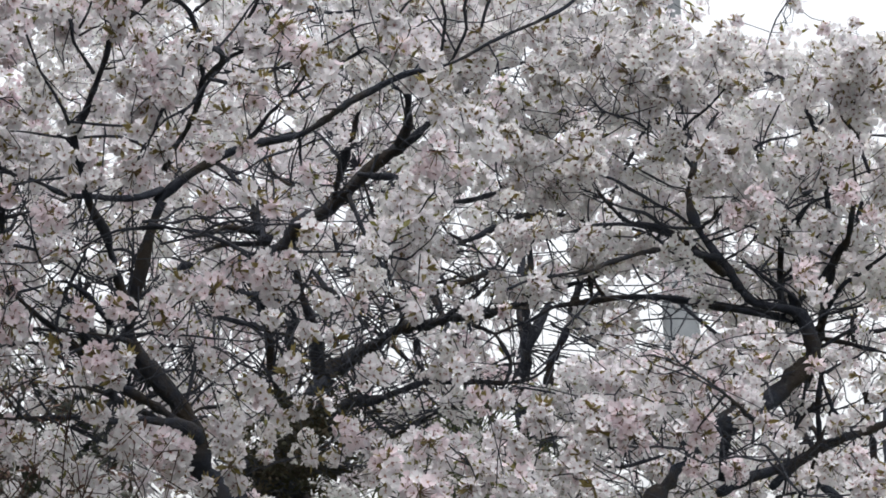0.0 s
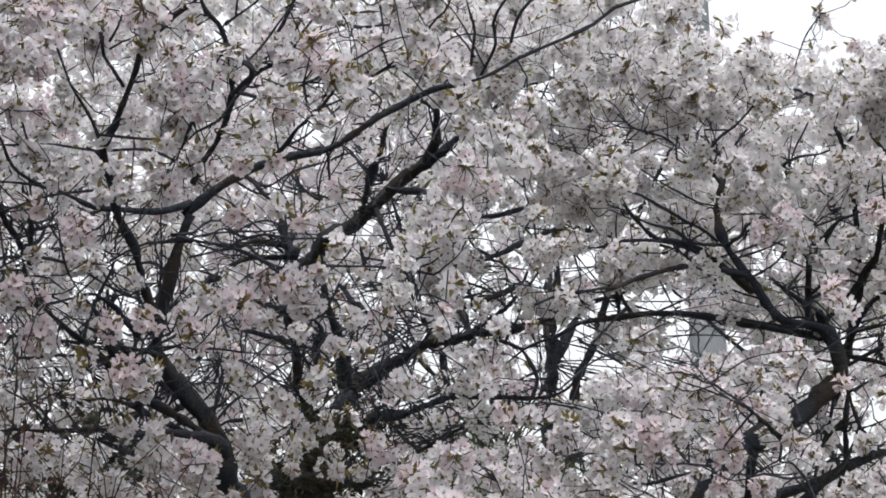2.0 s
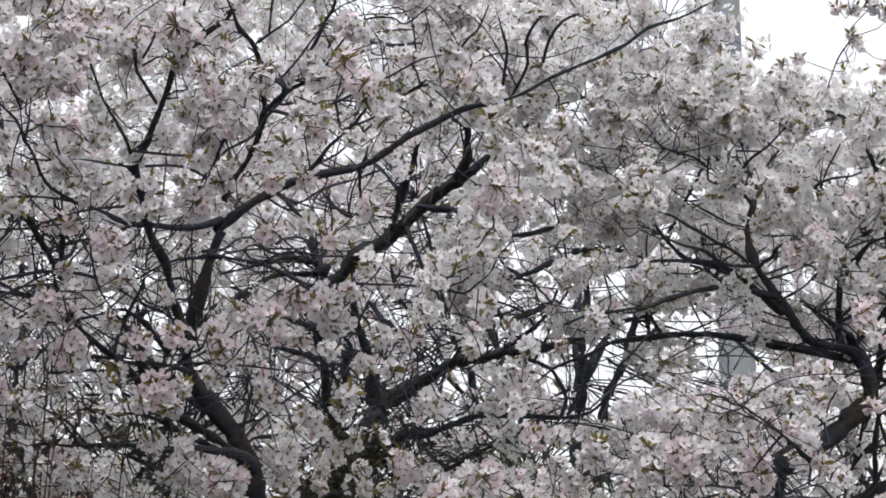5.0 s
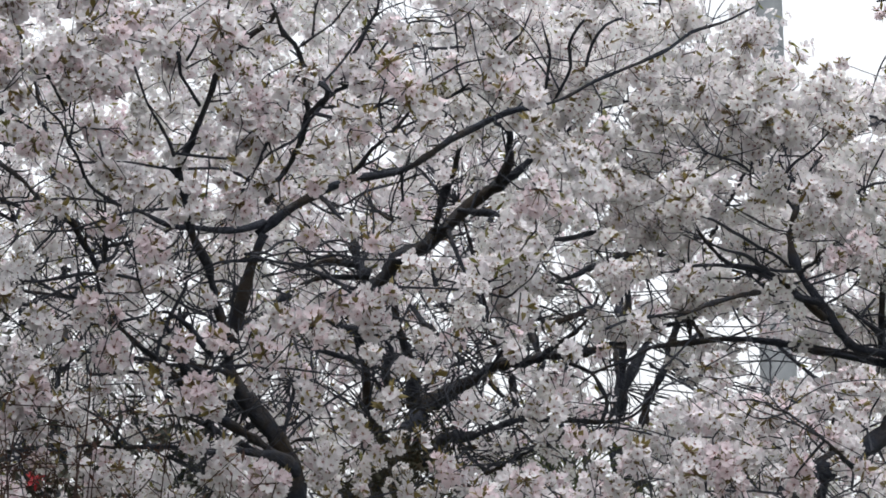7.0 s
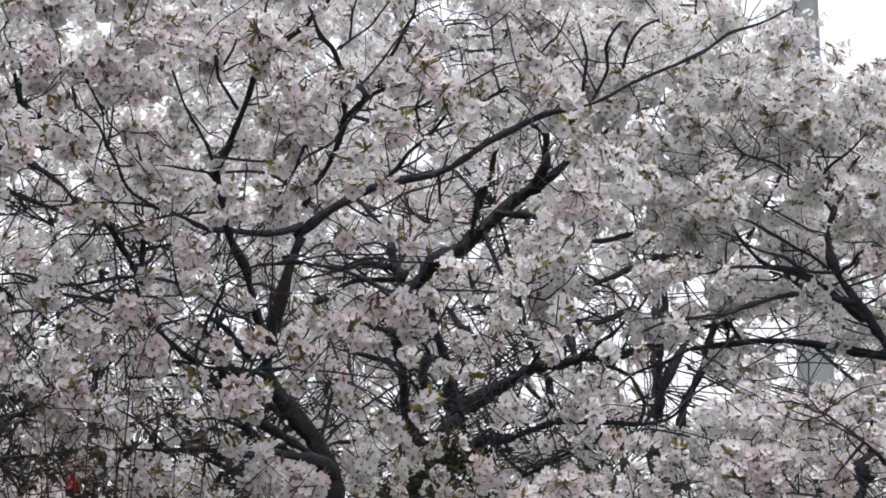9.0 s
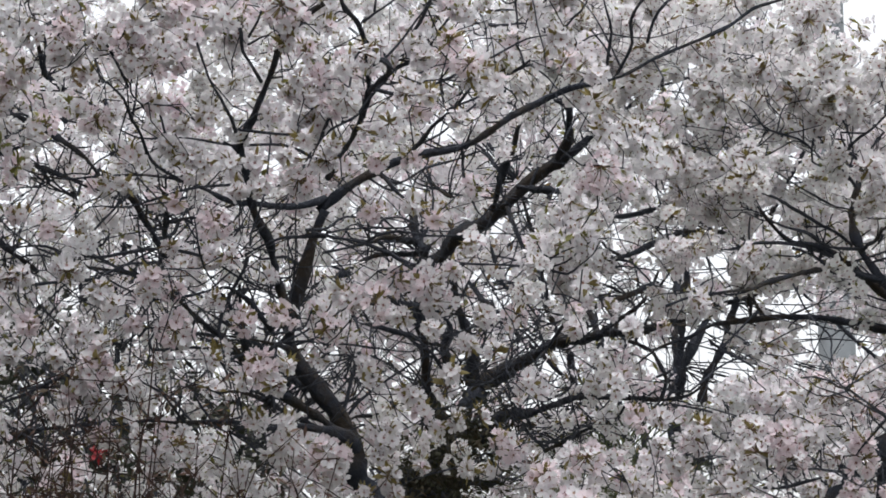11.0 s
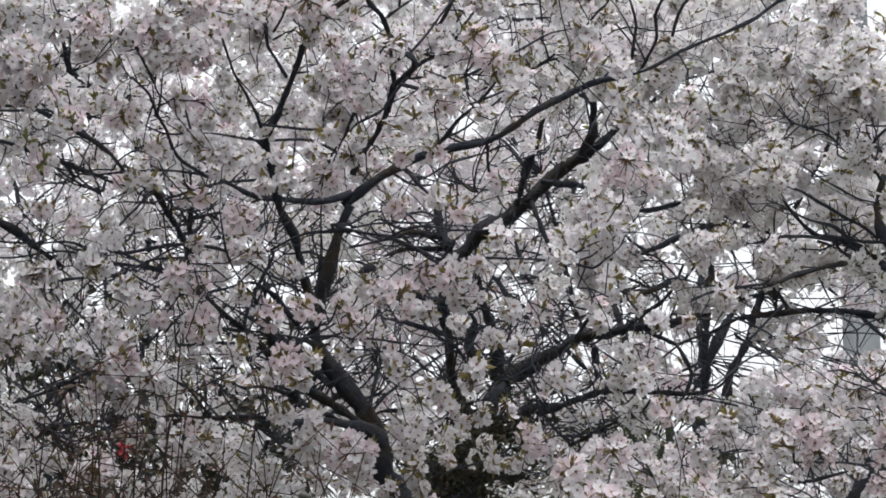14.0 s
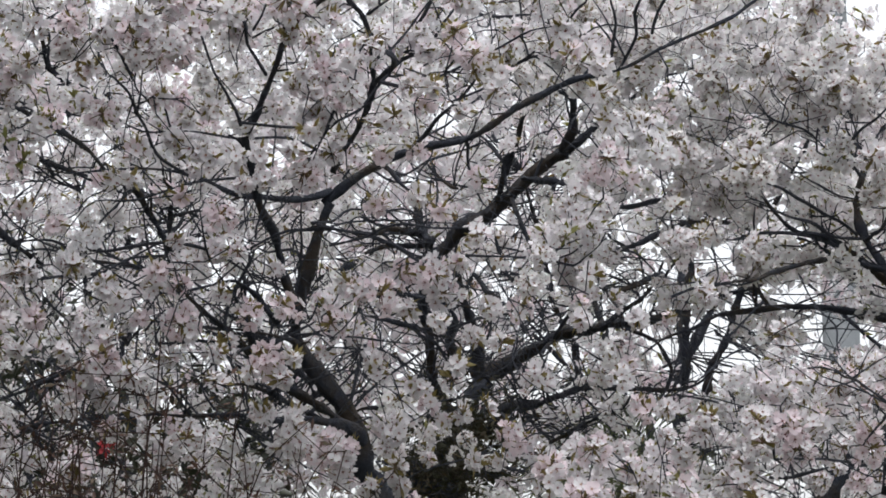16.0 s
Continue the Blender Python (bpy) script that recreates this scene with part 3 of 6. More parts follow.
limb(tree_back, (-0.196, 9.10, 2.559, 0.0397), (-0.229, 9.02, 2.666, 0.0275), (-0.263, 8.96, 2.751, 0.0205), bare=False)
limb(tree_back, (-0.258, 8.96, 2.740, 0.0205), (-0.296, 8.87, 2.856, 0.0178), (-0.310, 8.80, 2.960, 0.0169), (-0.326, 8.71, 3.083, 0.0184), (-0.306, 8.62, 3.205, 0.0233), (-0.266, 8.54, 3.304, 0.0298), (-0.186, 8.47, 3.384, 0.0312), (-0.097, 8.42, 3.414, 0.0294), (0.013, 8.34, 3.476, 0.0276), (0.074, 8.29, 3.525, 0.0274), (0.143, 8.24, 3.564, 0.0241), (0.229, 8.18, 3.602, 0.0180), (0.303, 8.13, 3.642, 0.0122), (0.366, 8.08, 3.684, 0.0078), (0.428, 8.04, 3.713, 0.0045))
limb(tree_back, (-0.048, 8.30, 3.433, 0.0145), (-0.019, 8.16, 3.534, 0.0143), (0.017, 8.07, 3.590, 0.0134), (0.034, 8.00, 3.638, 0.0094), (0.059, 7.94, 3.673, 0.0054))
limb(tree_back, (0.215, 8.07, 3.567, 0.0157), (0.252, 8.00, 3.627, 0.0141), (0.250, 7.95, 3.678, 0.0140), (0.254, 7.90, 3.721, 0.0124), (0.211, 7.87, 3.739, 0.0069), (0.148, 7.83, 3.728, 0.0054), (0.074, 7.78, 3.689, 0.0046), (0.012, 7.74, 3.647, 0.0038))
limb(tree_back, (0.067, 8.19, 3.486, 0.0128), (0.120, 8.14, 3.470, 0.0127), (0.204, 8.06, 3.445, 0.0110), (0.255, 8.00, 3.395, 0.0070))
limb(tree_back, (0.013, 8.30, 3.455, 0.0105), (0.045, 8.23, 3.353, 0.0096), (0.067, 8.19, 3.277, 0.0095), (0.098, 8.14, 3.202, 0.0094), (0.129, 8.10, 3.140, 0.0094), (0.139, 8.07, 3.091, 0.0054))
limb(tree_back, (-0.284, 8.43, 3.308, 0.0131), (-0.358, 8.35, 3.310, 0.0113), (-0.420, 8.28, 3.307, 0.0096), (-0.492, 8.21, 3.277, 0.0064), (-0.562, 8.14, 3.245, 0.0039))
limb(tree_back, (-0.284, 8.44, 3.267, 0.0131), (-0.380, 8.37, 3.264, 0.0105), (-0.464, 8.30, 3.262, 0.0096), (-0.547, 8.24, 3.211, 0.0119), (-0.607, 8.19, 3.147, 0.0103), (-0.647, 8.16, 3.120, 0.0063))
limb(tree_back, (0.896, 8.03, 3.276, 0.0062), (0.761, 7.93, 3.267, 0.0085), (0.651, 7.86, 3.241, 0.0107), (0.532, 7.78, 3.193, 0.0098), (0.457, 7.73, 3.146, 0.0097), (0.352, 7.65, 3.102, 0.0059))
limb(tree_back, (0.391, 8.02, 3.332, 0.0054), (0.451, 7.95, 3.324, 0.0100), (0.519, 7.87, 3.320, 0.0099), (0.566, 7.81, 3.326, 0.0053))
limb(tree_back, (0.443, 7.74, 3.683, 0.0046), (0.463, 7.72, 3.692, 0.0091), (0.511, 7.66, 3.714, 0.0075), (0.587, 7.59, 3.732, 0.0045), (0.690, 7.50, 3.747, 0.0037), (0.818, 7.38, 3.755, 0.0029), (0.898, 7.31, 3.763, 0.0022))
limb(tree_near, (-0.422, 4.89, 2.622, 0.0057), (-0.375, 4.88, 2.608, 0.0043), (-0.329, 4.86, 2.595, 0.0042), (-0.284, 4.84, 2.566, 0.0047), (-0.221, 4.82, 2.527, 0.0047), (-0.168, 4.80, 2.524, 0.0037), (-0.104, 4.77, 2.525, 0.0032), (-0.030, 4.74, 2.516, 0.0032), (0.044, 4.71, 2.501, 0.0032), (0.105, 4.68, 2.490, 0.0027), (0.141, 4.66, 2.481, 0.0027), (0.163, 4.65, 2.500, 0.0022), (0.189, 4.62, 2.522, 0.0018), (0.200, 4.60, 2.549, 0.0018))
limb(tree_near, (-0.220, 4.71, 2.508, 0.0032), (-0.176, 4.70, 2.487, 0.0027), (-0.127, 4.68, 2.458, 0.0023), (-0.077, 4.66, 2.432, 0.0022), (-0.023, 4.63, 2.413, 0.0018))
limb(tree_near, (-0.413, 4.81, 2.546, 0.0037), (-0.355, 4.79, 2.558, 0.0028), (-0.317, 4.77, 2.567, 0.0028), (-0.279, 4.76, 2.587, 0.0028), (-0.228, 4.74, 2.595, 0.0028), (-0.166, 4.72, 2.580, 0.0023), (-0.093, 4.70, 2.573, 0.0023))
limb(tree_near, (-0.519, 5.12, 2.526, 0.0035), (-0.567, 5.07, 2.538, 0.0024), (-0.609, 5.03, 2.544, 0.0029), (-0.644, 5.00, 2.557, 0.0029), (-0.678, 4.96, 2.569, 0.0034), (-0.713, 4.92, 2.578, 0.0038), (-0.758, 4.88, 2.577, 0.0038), (-0.802, 4.84, 2.566, 0.0037), (-0.856, 4.79, 2.543, 0.0037), (-0.899, 4.75, 2.527, 0.0037), (-0.940, 4.71, 2.527, 0.0027))
limb(tree_back, (-1.158, 7.08, 2.899, 0.0061), (-1.193, 7.07, 2.919, 0.0055), (-1.281, 7.04, 2.937, 0.0061), (-1.386, 7.00, 2.949, 0.0054), (-1.472, 6.96, 2.997, 0.0047), (-1.593, 6.92, 2.990, 0.0040), (-1.696, 6.89, 2.992, 0.0033), (-1.781, 6.86, 2.996, 0.0027))
limb(tree_near, (-0.875, 5.50, 2.680, 0.0032), (-0.964, 5.43, 2.645, 0.0037), (-1.014, 5.39, 2.609, 0.0036), (-1.099, 5.32, 2.589, 0.0036), (-1.159, 5.27, 2.573, 0.0036), (-1.228, 5.21, 2.568, 0.0025))
limb(tree_back, (-1.176, 7.08, 2.923, 0.0055), (-1.274, 6.99, 2.956, 0.0054), (-1.337, 6.92, 2.990, 0.0040), (-1.285, 6.89, 3.004, 0.0033), (-1.258, 6.85, 3.031, 0.0027))
limb(tree_near, (-0.524, 4.94, 2.415, 0.0066), (-0.559, 4.90, 2.447, 0.0057), (-0.576, 4.88, 2.463, 0.0056), (-0.611, 4.85, 2.477, 0.0042), (-0.634, 4.83, 2.480, 0.0037), (-0.680, 4.80, 2.465, 0.0037), (-0.725, 4.77, 2.450, 0.0037), (-0.780, 4.73, 2.437, 0.0023))
limb(tree_near, (-0.744, 5.02, 2.489, 0.0029), (-0.753, 4.99, 2.503, 0.0029), (-0.770, 4.93, 2.525, 0.0029), (-0.779, 4.86, 2.556, 0.0028), (-0.778, 4.80, 2.583, 0.0019))
limb(tree_near, (-0.393, 5.39, 2.220, 0.0123), (-0.419, 5.36, 2.234, 0.0112), (-0.470, 5.30, 2.261, 0.0101), (-0.519, 5.25, 2.286, 0.0110), (-0.556, 5.21, 2.303, 0.0089), (-0.597, 5.15, 2.342, 0.0079), (-0.631, 5.09, 2.380, 0.0078), (-0.665, 5.04, 2.412, 0.0077), (-0.710, 4.98, 2.441, 0.0067), (-0.742, 4.93, 2.468, 0.0043))
limb(tree_near, (-0.587, 5.06, 2.323, 0.0087), (-0.601, 5.02, 2.363, 0.0091), (-0.607, 4.99, 2.398, 0.0091), (-0.613, 4.96, 2.432, 0.0067), (-0.623, 4.93, 2.465, 0.0043))
limb(tree_near, (-0.365, 5.29, 2.185, 0.0141), (-0.384, 5.27, 2.202, 0.0120), (-0.435, 5.23, 2.204, 0.0089), (-0.485, 5.18, 2.209, 0.0079), (-0.534, 5.14, 2.201, 0.0059), (-0.582, 5.10, 2.203, 0.0044), (-0.629, 5.05, 2.210, 0.0043), (-0.687, 5.00, 2.207, 0.0048), (-0.744, 4.95, 2.194, 0.0038), (-0.799, 4.90, 2.192, 0.0033), (-0.853, 4.85, 2.173, 0.0028), (-0.916, 4.78, 2.178, 0.0018))
limb(tree_near, (-0.501, 5.25, 2.408, 0.0080), (-0.548, 5.17, 2.410, 0.0050), (-0.581, 5.11, 2.410, 0.0029), (-0.620, 5.04, 2.406, 0.0019))
limb(tree_back, (-1.122, 7.27, 3.001, 0.0070), (-1.143, 7.20, 3.083, 0.0098), (-1.183, 7.14, 3.139, 0.0139), (-1.214, 7.09, 3.195, 0.0124), (-1.257, 7.06, 3.211, 0.0055), (-1.299, 7.03, 3.202, 0.0068), (-1.357, 6.99, 3.217, 0.0082), (-1.423, 6.94, 3.238, 0.0068), (-1.569, 6.84, 3.261, 0.0087), (-1.609, 6.81, 3.276, 0.0080), (-1.679, 6.76, 3.295, 0.0073), (-1.772, 6.69, 3.316, 0.0059))
limb(tree_back, (-1.111, 7.05, 3.062, 0.0082), (-1.093, 6.96, 3.090, 0.0081), (-1.078, 6.82, 3.134, 0.0073), (-1.083, 6.72, 3.158, 0.0046))
limb(tree_back, (-1.252, 6.82, 3.172, 0.0046), (-1.318, 6.77, 3.248, 0.0053), (-1.376, 6.73, 3.284, 0.0092), (-1.434, 6.70, 3.317, 0.0098), (-1.500, 6.67, 3.350, 0.0085), (-1.565, 6.64, 3.375, 0.0052), (-1.647, 6.61, 3.376, 0.0045), (-1.729, 6.57, 3.386, 0.0032))
limb(tree_back, (-1.251, 6.77, 3.401, 0.0040), (-1.341, 6.71, 3.449, 0.0053), (-1.381, 6.68, 3.469, 0.0066), (-1.429, 6.64, 3.499, 0.0092), (-1.447, 6.61, 3.541, 0.0078), (-1.461, 6.56, 3.600, 0.0045), (-1.462, 6.51, 3.659, 0.0032))
limb(tree_back, (-1.531, 7.08, 2.945, 0.0082), (-1.610, 6.99, 3.001, 0.0095), (-1.647, 6.95, 3.041, 0.0148), (-1.686, 6.91, 3.062, 0.0121), (-1.762, 6.84, 3.102, 0.0106))
limb(tree_back, (-1.396, 6.76, 3.472, 0.0033), (-1.525, 6.68, 3.450, 0.0039), (-1.588, 6.64, 3.445, 0.0033), (-1.650, 6.60, 3.448, 0.0032), (-1.711, 6.56, 3.454, 0.0026))
limb(tree_back, (-1.360, 6.78, 3.380, 0.0033), (-1.408, 6.74, 3.379, 0.0040), (-1.487, 6.69, 3.379, 0.0039), (-1.549, 6.64, 3.364, 0.0046), (-1.640, 6.58, 3.354, 0.0045))
limb(tree_back, (-1.564, 6.99, 2.394, 0.0080), (-1.482, 6.94, 2.407, 0.0092), (-1.302, 6.84, 2.413, 0.0052), (-1.184, 6.78, 2.423, 0.0032))
limb(tree_back, (-1.544, 6.57, 2.432, 0.0044), (-1.415, 6.52, 2.468, 0.0056), (-1.323, 6.48, 2.514, 0.0062), (-1.233, 6.44, 2.547, 0.0049))
limb(tree_back, (-0.099, 8.79, 2.571, 0.0334), (-0.042, 8.71, 2.641, 0.0265), (0.013, 8.65, 2.679, 0.0247), (0.102, 8.59, 2.678, 0.0213), (0.189, 8.52, 2.706, 0.0130), (0.317, 8.43, 2.716, 0.0113), (0.464, 8.32, 2.700, 0.0103), (0.586, 8.24, 2.684, 0.0071), (0.696, 8.15, 2.694, 0.0047))
limb(tree_back, (-0.055, 9.02, 2.469, 0.0410), (-0.129, 8.98, 2.477, 0.0425), (-0.265, 8.93, 2.449, 0.0456), (-0.399, 8.87, 2.430, 0.0403), (-0.505, 8.83, 2.395, 0.0250))
limb(tree_back, (0.788, 8.29, 3.012, 0.0128), (0.766, 8.28, 2.997, 0.0127), (0.730, 8.25, 2.936, 0.0158), (0.701, 8.22, 2.867, 0.0158), (0.664, 8.19, 2.769, 0.0110), (0.618, 8.15, 2.690, 0.0062))
limb(tree_back, (0.465, 8.11, 2.896, 0.0070), (0.545, 8.06, 2.842, 0.0062), (0.577, 8.03, 2.778, 0.0069), (0.592, 8.01, 2.729, 0.0069), (0.569, 7.99, 2.672, 0.0061), (0.542, 7.96, 2.619, 0.0046))
limb(tree_near, (-0.019, 5.18, 2.226, 0.0030), (0.034, 5.09, 2.162, 0.0029), (0.074, 5.01, 2.099, 0.0028))
limb(tree_back, (0.152, 7.80, 2.441, 0.0067), (0.240, 7.71, 2.482, 0.0066), (0.307, 7.65, 2.505, 0.0058), (0.402, 7.57, 2.525, 0.0043))
limb(tree_side, (0.734, 6.69, 1.853, 0.0538), (0.864, 6.73, 2.022, 0.0443), (0.988, 6.76, 2.185, 0.0332), (1.092, 6.78, 2.272, 0.0270), (1.215, 6.81, 2.361, 0.0272), (1.321, 6.83, 2.445, 0.0299), (1.418, 6.85, 2.514, 0.0288), (1.469, 6.86, 2.578, 0.0223), (1.458, 6.87, 2.651, 0.0211), (1.441, 6.88, 2.702, 0.0198), (1.375, 6.89, 2.724, 0.0146), (1.306, 6.91, 2.739, 0.0146), (1.258, 6.92, 2.779, 0.0146), (1.224, 6.93, 2.849, 0.0147), (1.176, 6.95, 2.936, 0.0134), (1.143, 6.95, 2.994, 0.0148), (1.129, 6.96, 3.070, 0.0135), (1.135, 6.97, 3.146, 0.0122), (1.151, 6.97, 3.223, 0.0109), (1.169, 6.98, 3.281, 0.0082), (1.212, 6.99, 3.359, 0.0041))
limb(tree_side, (1.223, 6.89, 2.842, 0.0106), (1.123, 6.80, 2.889, 0.0105), (1.042, 6.72, 2.929, 0.0091), (0.963, 6.65, 2.952, 0.0077), (0.866, 6.57, 2.965, 0.0076), (0.808, 6.52, 2.989, 0.0044), (0.750, 6.44, 3.034, 0.0031))
limb(tree_side, (1.165, 6.78, 2.868, 0.0092), (1.030, 6.66, 2.867, 0.0077), (0.929, 6.57, 2.848, 0.0076), (0.831, 6.48, 2.815, 0.0069), (0.735, 6.39, 2.782, 0.0055), (0.641, 6.29, 2.741, 0.0049), (0.550, 6.20, 2.709, 0.0036), (0.461, 6.11, 2.670, 0.0029))
limb(tree_side, (1.465, 7.12, 2.710, 0.0150), (1.346, 7.08, 2.724, 0.0109), (1.247, 7.05, 2.739, 0.0108), (1.131, 7.00, 2.758, 0.0108), (1.015, 6.96, 2.769, 0.0107), (0.920, 6.93, 2.765, 0.0093), (0.825, 6.90, 2.756, 0.0093), (0.732, 6.87, 2.746, 0.0079), (0.639, 6.84, 2.724, 0.0066), (0.565, 6.82, 2.686, 0.0052))
limb(tree_side, (1.484, 7.12, 2.746, 0.0178), (1.445, 7.05, 2.783, 0.0149), (1.410, 6.98, 2.827, 0.0134), (1.396, 6.89, 2.885, 0.0106), (1.396, 6.80, 2.941, 0.0132), (1.419, 6.73, 2.979, 0.0104), (1.450, 6.65, 3.008, 0.0052))
limb(tree_side, (1.456, 7.12, 2.752, 0.0150), (1.485, 7.02, 2.786, 0.0108), (1.519, 6.91, 2.822, 0.0093), (1.550, 6.79, 2.863, 0.0131), (1.563, 6.67, 2.911, 0.0116), (1.559, 6.56, 2.960, 0.0076), (1.551, 6.45, 3.006, 0.0050))
limb(tree_side, (1.549, 7.27, 2.531, 0.0152), (1.571, 7.20, 2.673, 0.0138), (1.593, 7.13, 2.813, 0.0137), (1.607, 7.08, 2.917, 0.0109), (1.593, 7.03, 3.003, 0.0088), (1.567, 6.95, 3.174, 0.0081), (1.532, 6.88, 3.309, 0.0081), (1.492, 6.84, 3.387, 0.0080), (1.442, 6.80, 3.450, 0.0067), (1.404, 6.79, 3.477, 0.0060), (1.346, 6.77, 3.479, 0.0040), (1.289, 6.76, 3.471, 0.0033), bare=False)
limb(tree_side, (1.535, 7.05, 2.586, 0.0094), (1.524, 7.08, 2.433, 0.0081), (1.521, 7.10, 2.325, 0.0074), (1.509, 7.12, 2.236, 0.0067))
limb(tree_side, (1.118, 6.77, 2.956, 0.0065), (1.121, 6.60, 2.957, 0.0058), (1.130, 6.46, 2.949, 0.0044))
limb(tree_side, (1.138, 6.78, 2.912, 0.0039), (1.227, 6.66, 2.924, 0.0032), (1.283, 6.58, 2.942, 0.0032), (1.325, 6.52, 2.955, 0.0032), (1.360, 6.45, 2.979, 0.0025))
limb(tree_side, (1.165, 6.79, 2.859, 0.0039), (1.225, 6.67, 2.871, 0.0032), (1.261, 6.57, 2.895, 0.0032), (1.296, 6.47, 2.918, 0.0025))
limb(tree_side, (1.087, 6.63, 3.133, 0.0052), (1.050, 6.58, 3.164, 0.0045), (1.001, 6.55, 3.169, 0.0038), (0.943, 6.50, 3.185, 0.0038), (0.931, 6.46, 3.212, 0.0032), (0.874, 6.41, 3.235, 0.0031), (0.781, 6.34, 3.247, 0.0031), (0.734, 6.29, 3.274, 0.0025))
limb(tree_side, (1.064, 6.62, 3.173, 0.0045), (1.039, 6.54, 3.209, 0.0051), (1.056, 6.48, 3.233, 0.0044), (1.095, 6.40, 3.254, 0.0038), (1.133, 6.29, 3.289, 0.0031))
limb(tree_side, (1.075, 6.64, 3.077, 0.0039), (0.968, 6.53, 3.076, 0.0032), (0.867, 6.40, 3.093, 0.0025), (0.808, 6.32, 3.110, 0.0025))
limb(tree_side, (1.081, 6.66, 2.967, 0.0058), (1.038, 6.62, 2.981, 0.0051), (0.969, 6.56, 2.995, 0.0057), (0.891, 6.48, 3.023, 0.0057), (0.805, 6.40, 3.044, 0.0044), (0.740, 6.34, 3.053, 0.0025))
limb(tree_side, (1.084, 6.67, 2.945, 0.0052), (0.997, 6.59, 2.939, 0.0045), (0.927, 6.51, 2.959, 0.0057), (0.829, 6.41, 2.966, 0.0044), (0.772, 6.35, 2.976, 0.0025))
limb(tree_side, (1.401, 6.76, 3.452, 0.0040), (1.320, 6.65, 3.400, 0.0033), (1.273, 6.58, 3.355, 0.0026))
limb(tree_side, (1.331, 6.82, 3.202, 0.0053), (1.320, 6.78, 3.225, 0.0046), (1.360, 6.72, 3.230, 0.0039), (1.402, 6.66, 3.228, 0.0039), (1.435, 6.60, 3.237, 0.0032))
limb(tree_side, (1.331, 6.81, 3.229, 0.0033), (1.343, 6.71, 3.269, 0.0033), (1.357, 6.59, 3.318, 0.0026))
limb(tree_side, (1.694, 6.83, 3.144, 0.0060), (1.634, 6.71, 3.200, 0.0052), (1.593, 6.64, 3.229, 0.0052), (1.543, 6.56, 3.256, 0.0051), (1.516, 6.49, 3.291, 0.0038))
limb(tree_side, (1.577, 7.12, 2.745, 0.0082), (1.636, 7.02, 2.831, 0.0074), (1.695, 6.96, 2.865, 0.0067), (1.773, 6.88, 2.913, 0.0060))
limb(tree_side, (1.558, 7.14, 2.654, 0.0082), (1.650, 7.06, 2.631, 0.0061), (1.692, 7.02, 2.606, 0.0054), (1.769, 6.95, 2.576, 0.0040))
limb(tree_side, (1.577, 7.12, 2.736, 0.0055), (1.665, 7.01, 2.749, 0.0047), (1.735, 6.91, 2.763, 0.0040))
limb(tree_side, (1.164, 6.94, 2.136, 0.0131), (1.282, 6.98, 2.194, 0.0158), (1.441, 7.04, 2.247, 0.0167), (1.564, 7.08, 2.313, 0.0161), (1.708, 7.13, 2.371, 0.0149), (1.855, 7.18, 2.440, 0.0137))
limb(tree_side, (0.982, 5.19, 2.172, 0.0064), (0.918, 5.05, 2.177, 0.0058), (0.872, 4.94, 2.189, 0.0042), (0.798, 4.76, 2.199, 0.0032), (0.718, 4.55, 2.209, 0.0026), (0.627, 4.32, 2.207, 0.0021), (0.568, 4.17, 2.198, 0.0016))
limb(tree_side, (1.241, 6.22, 2.169, 0.0047), (1.194, 6.14, 2.168, 0.0041), (1.079, 5.94, 2.160, 0.0034), (0.970, 5.75, 2.149, 0.0033), (0.886, 5.59, 2.140, 0.0032), (0.766, 5.35, 2.132, 0.0030), (0.672, 5.16, 2.114, 0.0029), (0.601, 5.00, 2.103, 0.0019))
limb(tree_side, (0.763, 6.51, 2.726, 0.0038), (0.643, 6.43, 2.602, 0.0031), (0.607, 6.39, 2.622, 0.0037), (0.697, 6.32, 2.544, 0.0036), (0.741, 6.29, 2.506, 0.0030), (0.782, 6.26, 2.469, 0.0024))
limb(tree_side, (0.601, 6.32, 2.667, 0.0030), (0.644, 6.27, 2.621, 0.0030), (0.701, 6.21, 2.575, 0.0024), (0.760, 6.14, 2.530, 0.0018))
limb(tree_side, (0.814, 6.34, 2.571, 0.0024), (0.726, 6.29, 2.552, 0.0024), (0.639, 6.24, 2.523, 0.0030), (0.570, 6.19, 2.473, 0.0030), (0.518, 6.16, 2.432, 0.0024))
limb(tree_side, (0.486, 6.37, 2.427, 0.0030), (0.591, 6.27, 2.398, 0.0036), (0.650, 6.22, 2.375, 0.0036), (0.693, 6.17, 2.370, 0.0024))
limb(tree_side, (0.873, 6.49, 2.800, 0.0031), (0.913, 6.43, 2.696, 0.0025), (0.957, 6.38, 2.620, 0.0031), (0.954, 6.35, 2.548, 0.0030), (0.967, 6.30, 2.467, 0.0030), (0.971, 6.27, 2.406, 0.0024))
limb(tree_side, (1.921, 6.81, 3.228, 0.0080), (1.790, 6.43, 3.530, 0.0070), (1.597, 6.16, 3.702, 0.0055), (1.379, 6.02, 3.633, 0.0042), (1.225, 5.92, 3.570, 0.0029), bare=False, perch=True)
limb(tree_side, (1.382, 6.95, 3.520, 0.0034), (1.395, 6.85, 3.597, 0.0027), (1.416, 6.79, 3.643, 0.0027), (1.448, 6.71, 3.691, 0.0020))
limb(tree_back, (-0.515, 8.17, 3.559, 0.0072), (-0.470, 8.16, 3.529, 0.0079), (-0.415, 8.14, 3.474, 0.0087), (-0.367, 8.12, 3.433, 0.0071), (-0.306, 8.10, 3.415, 0.0039))
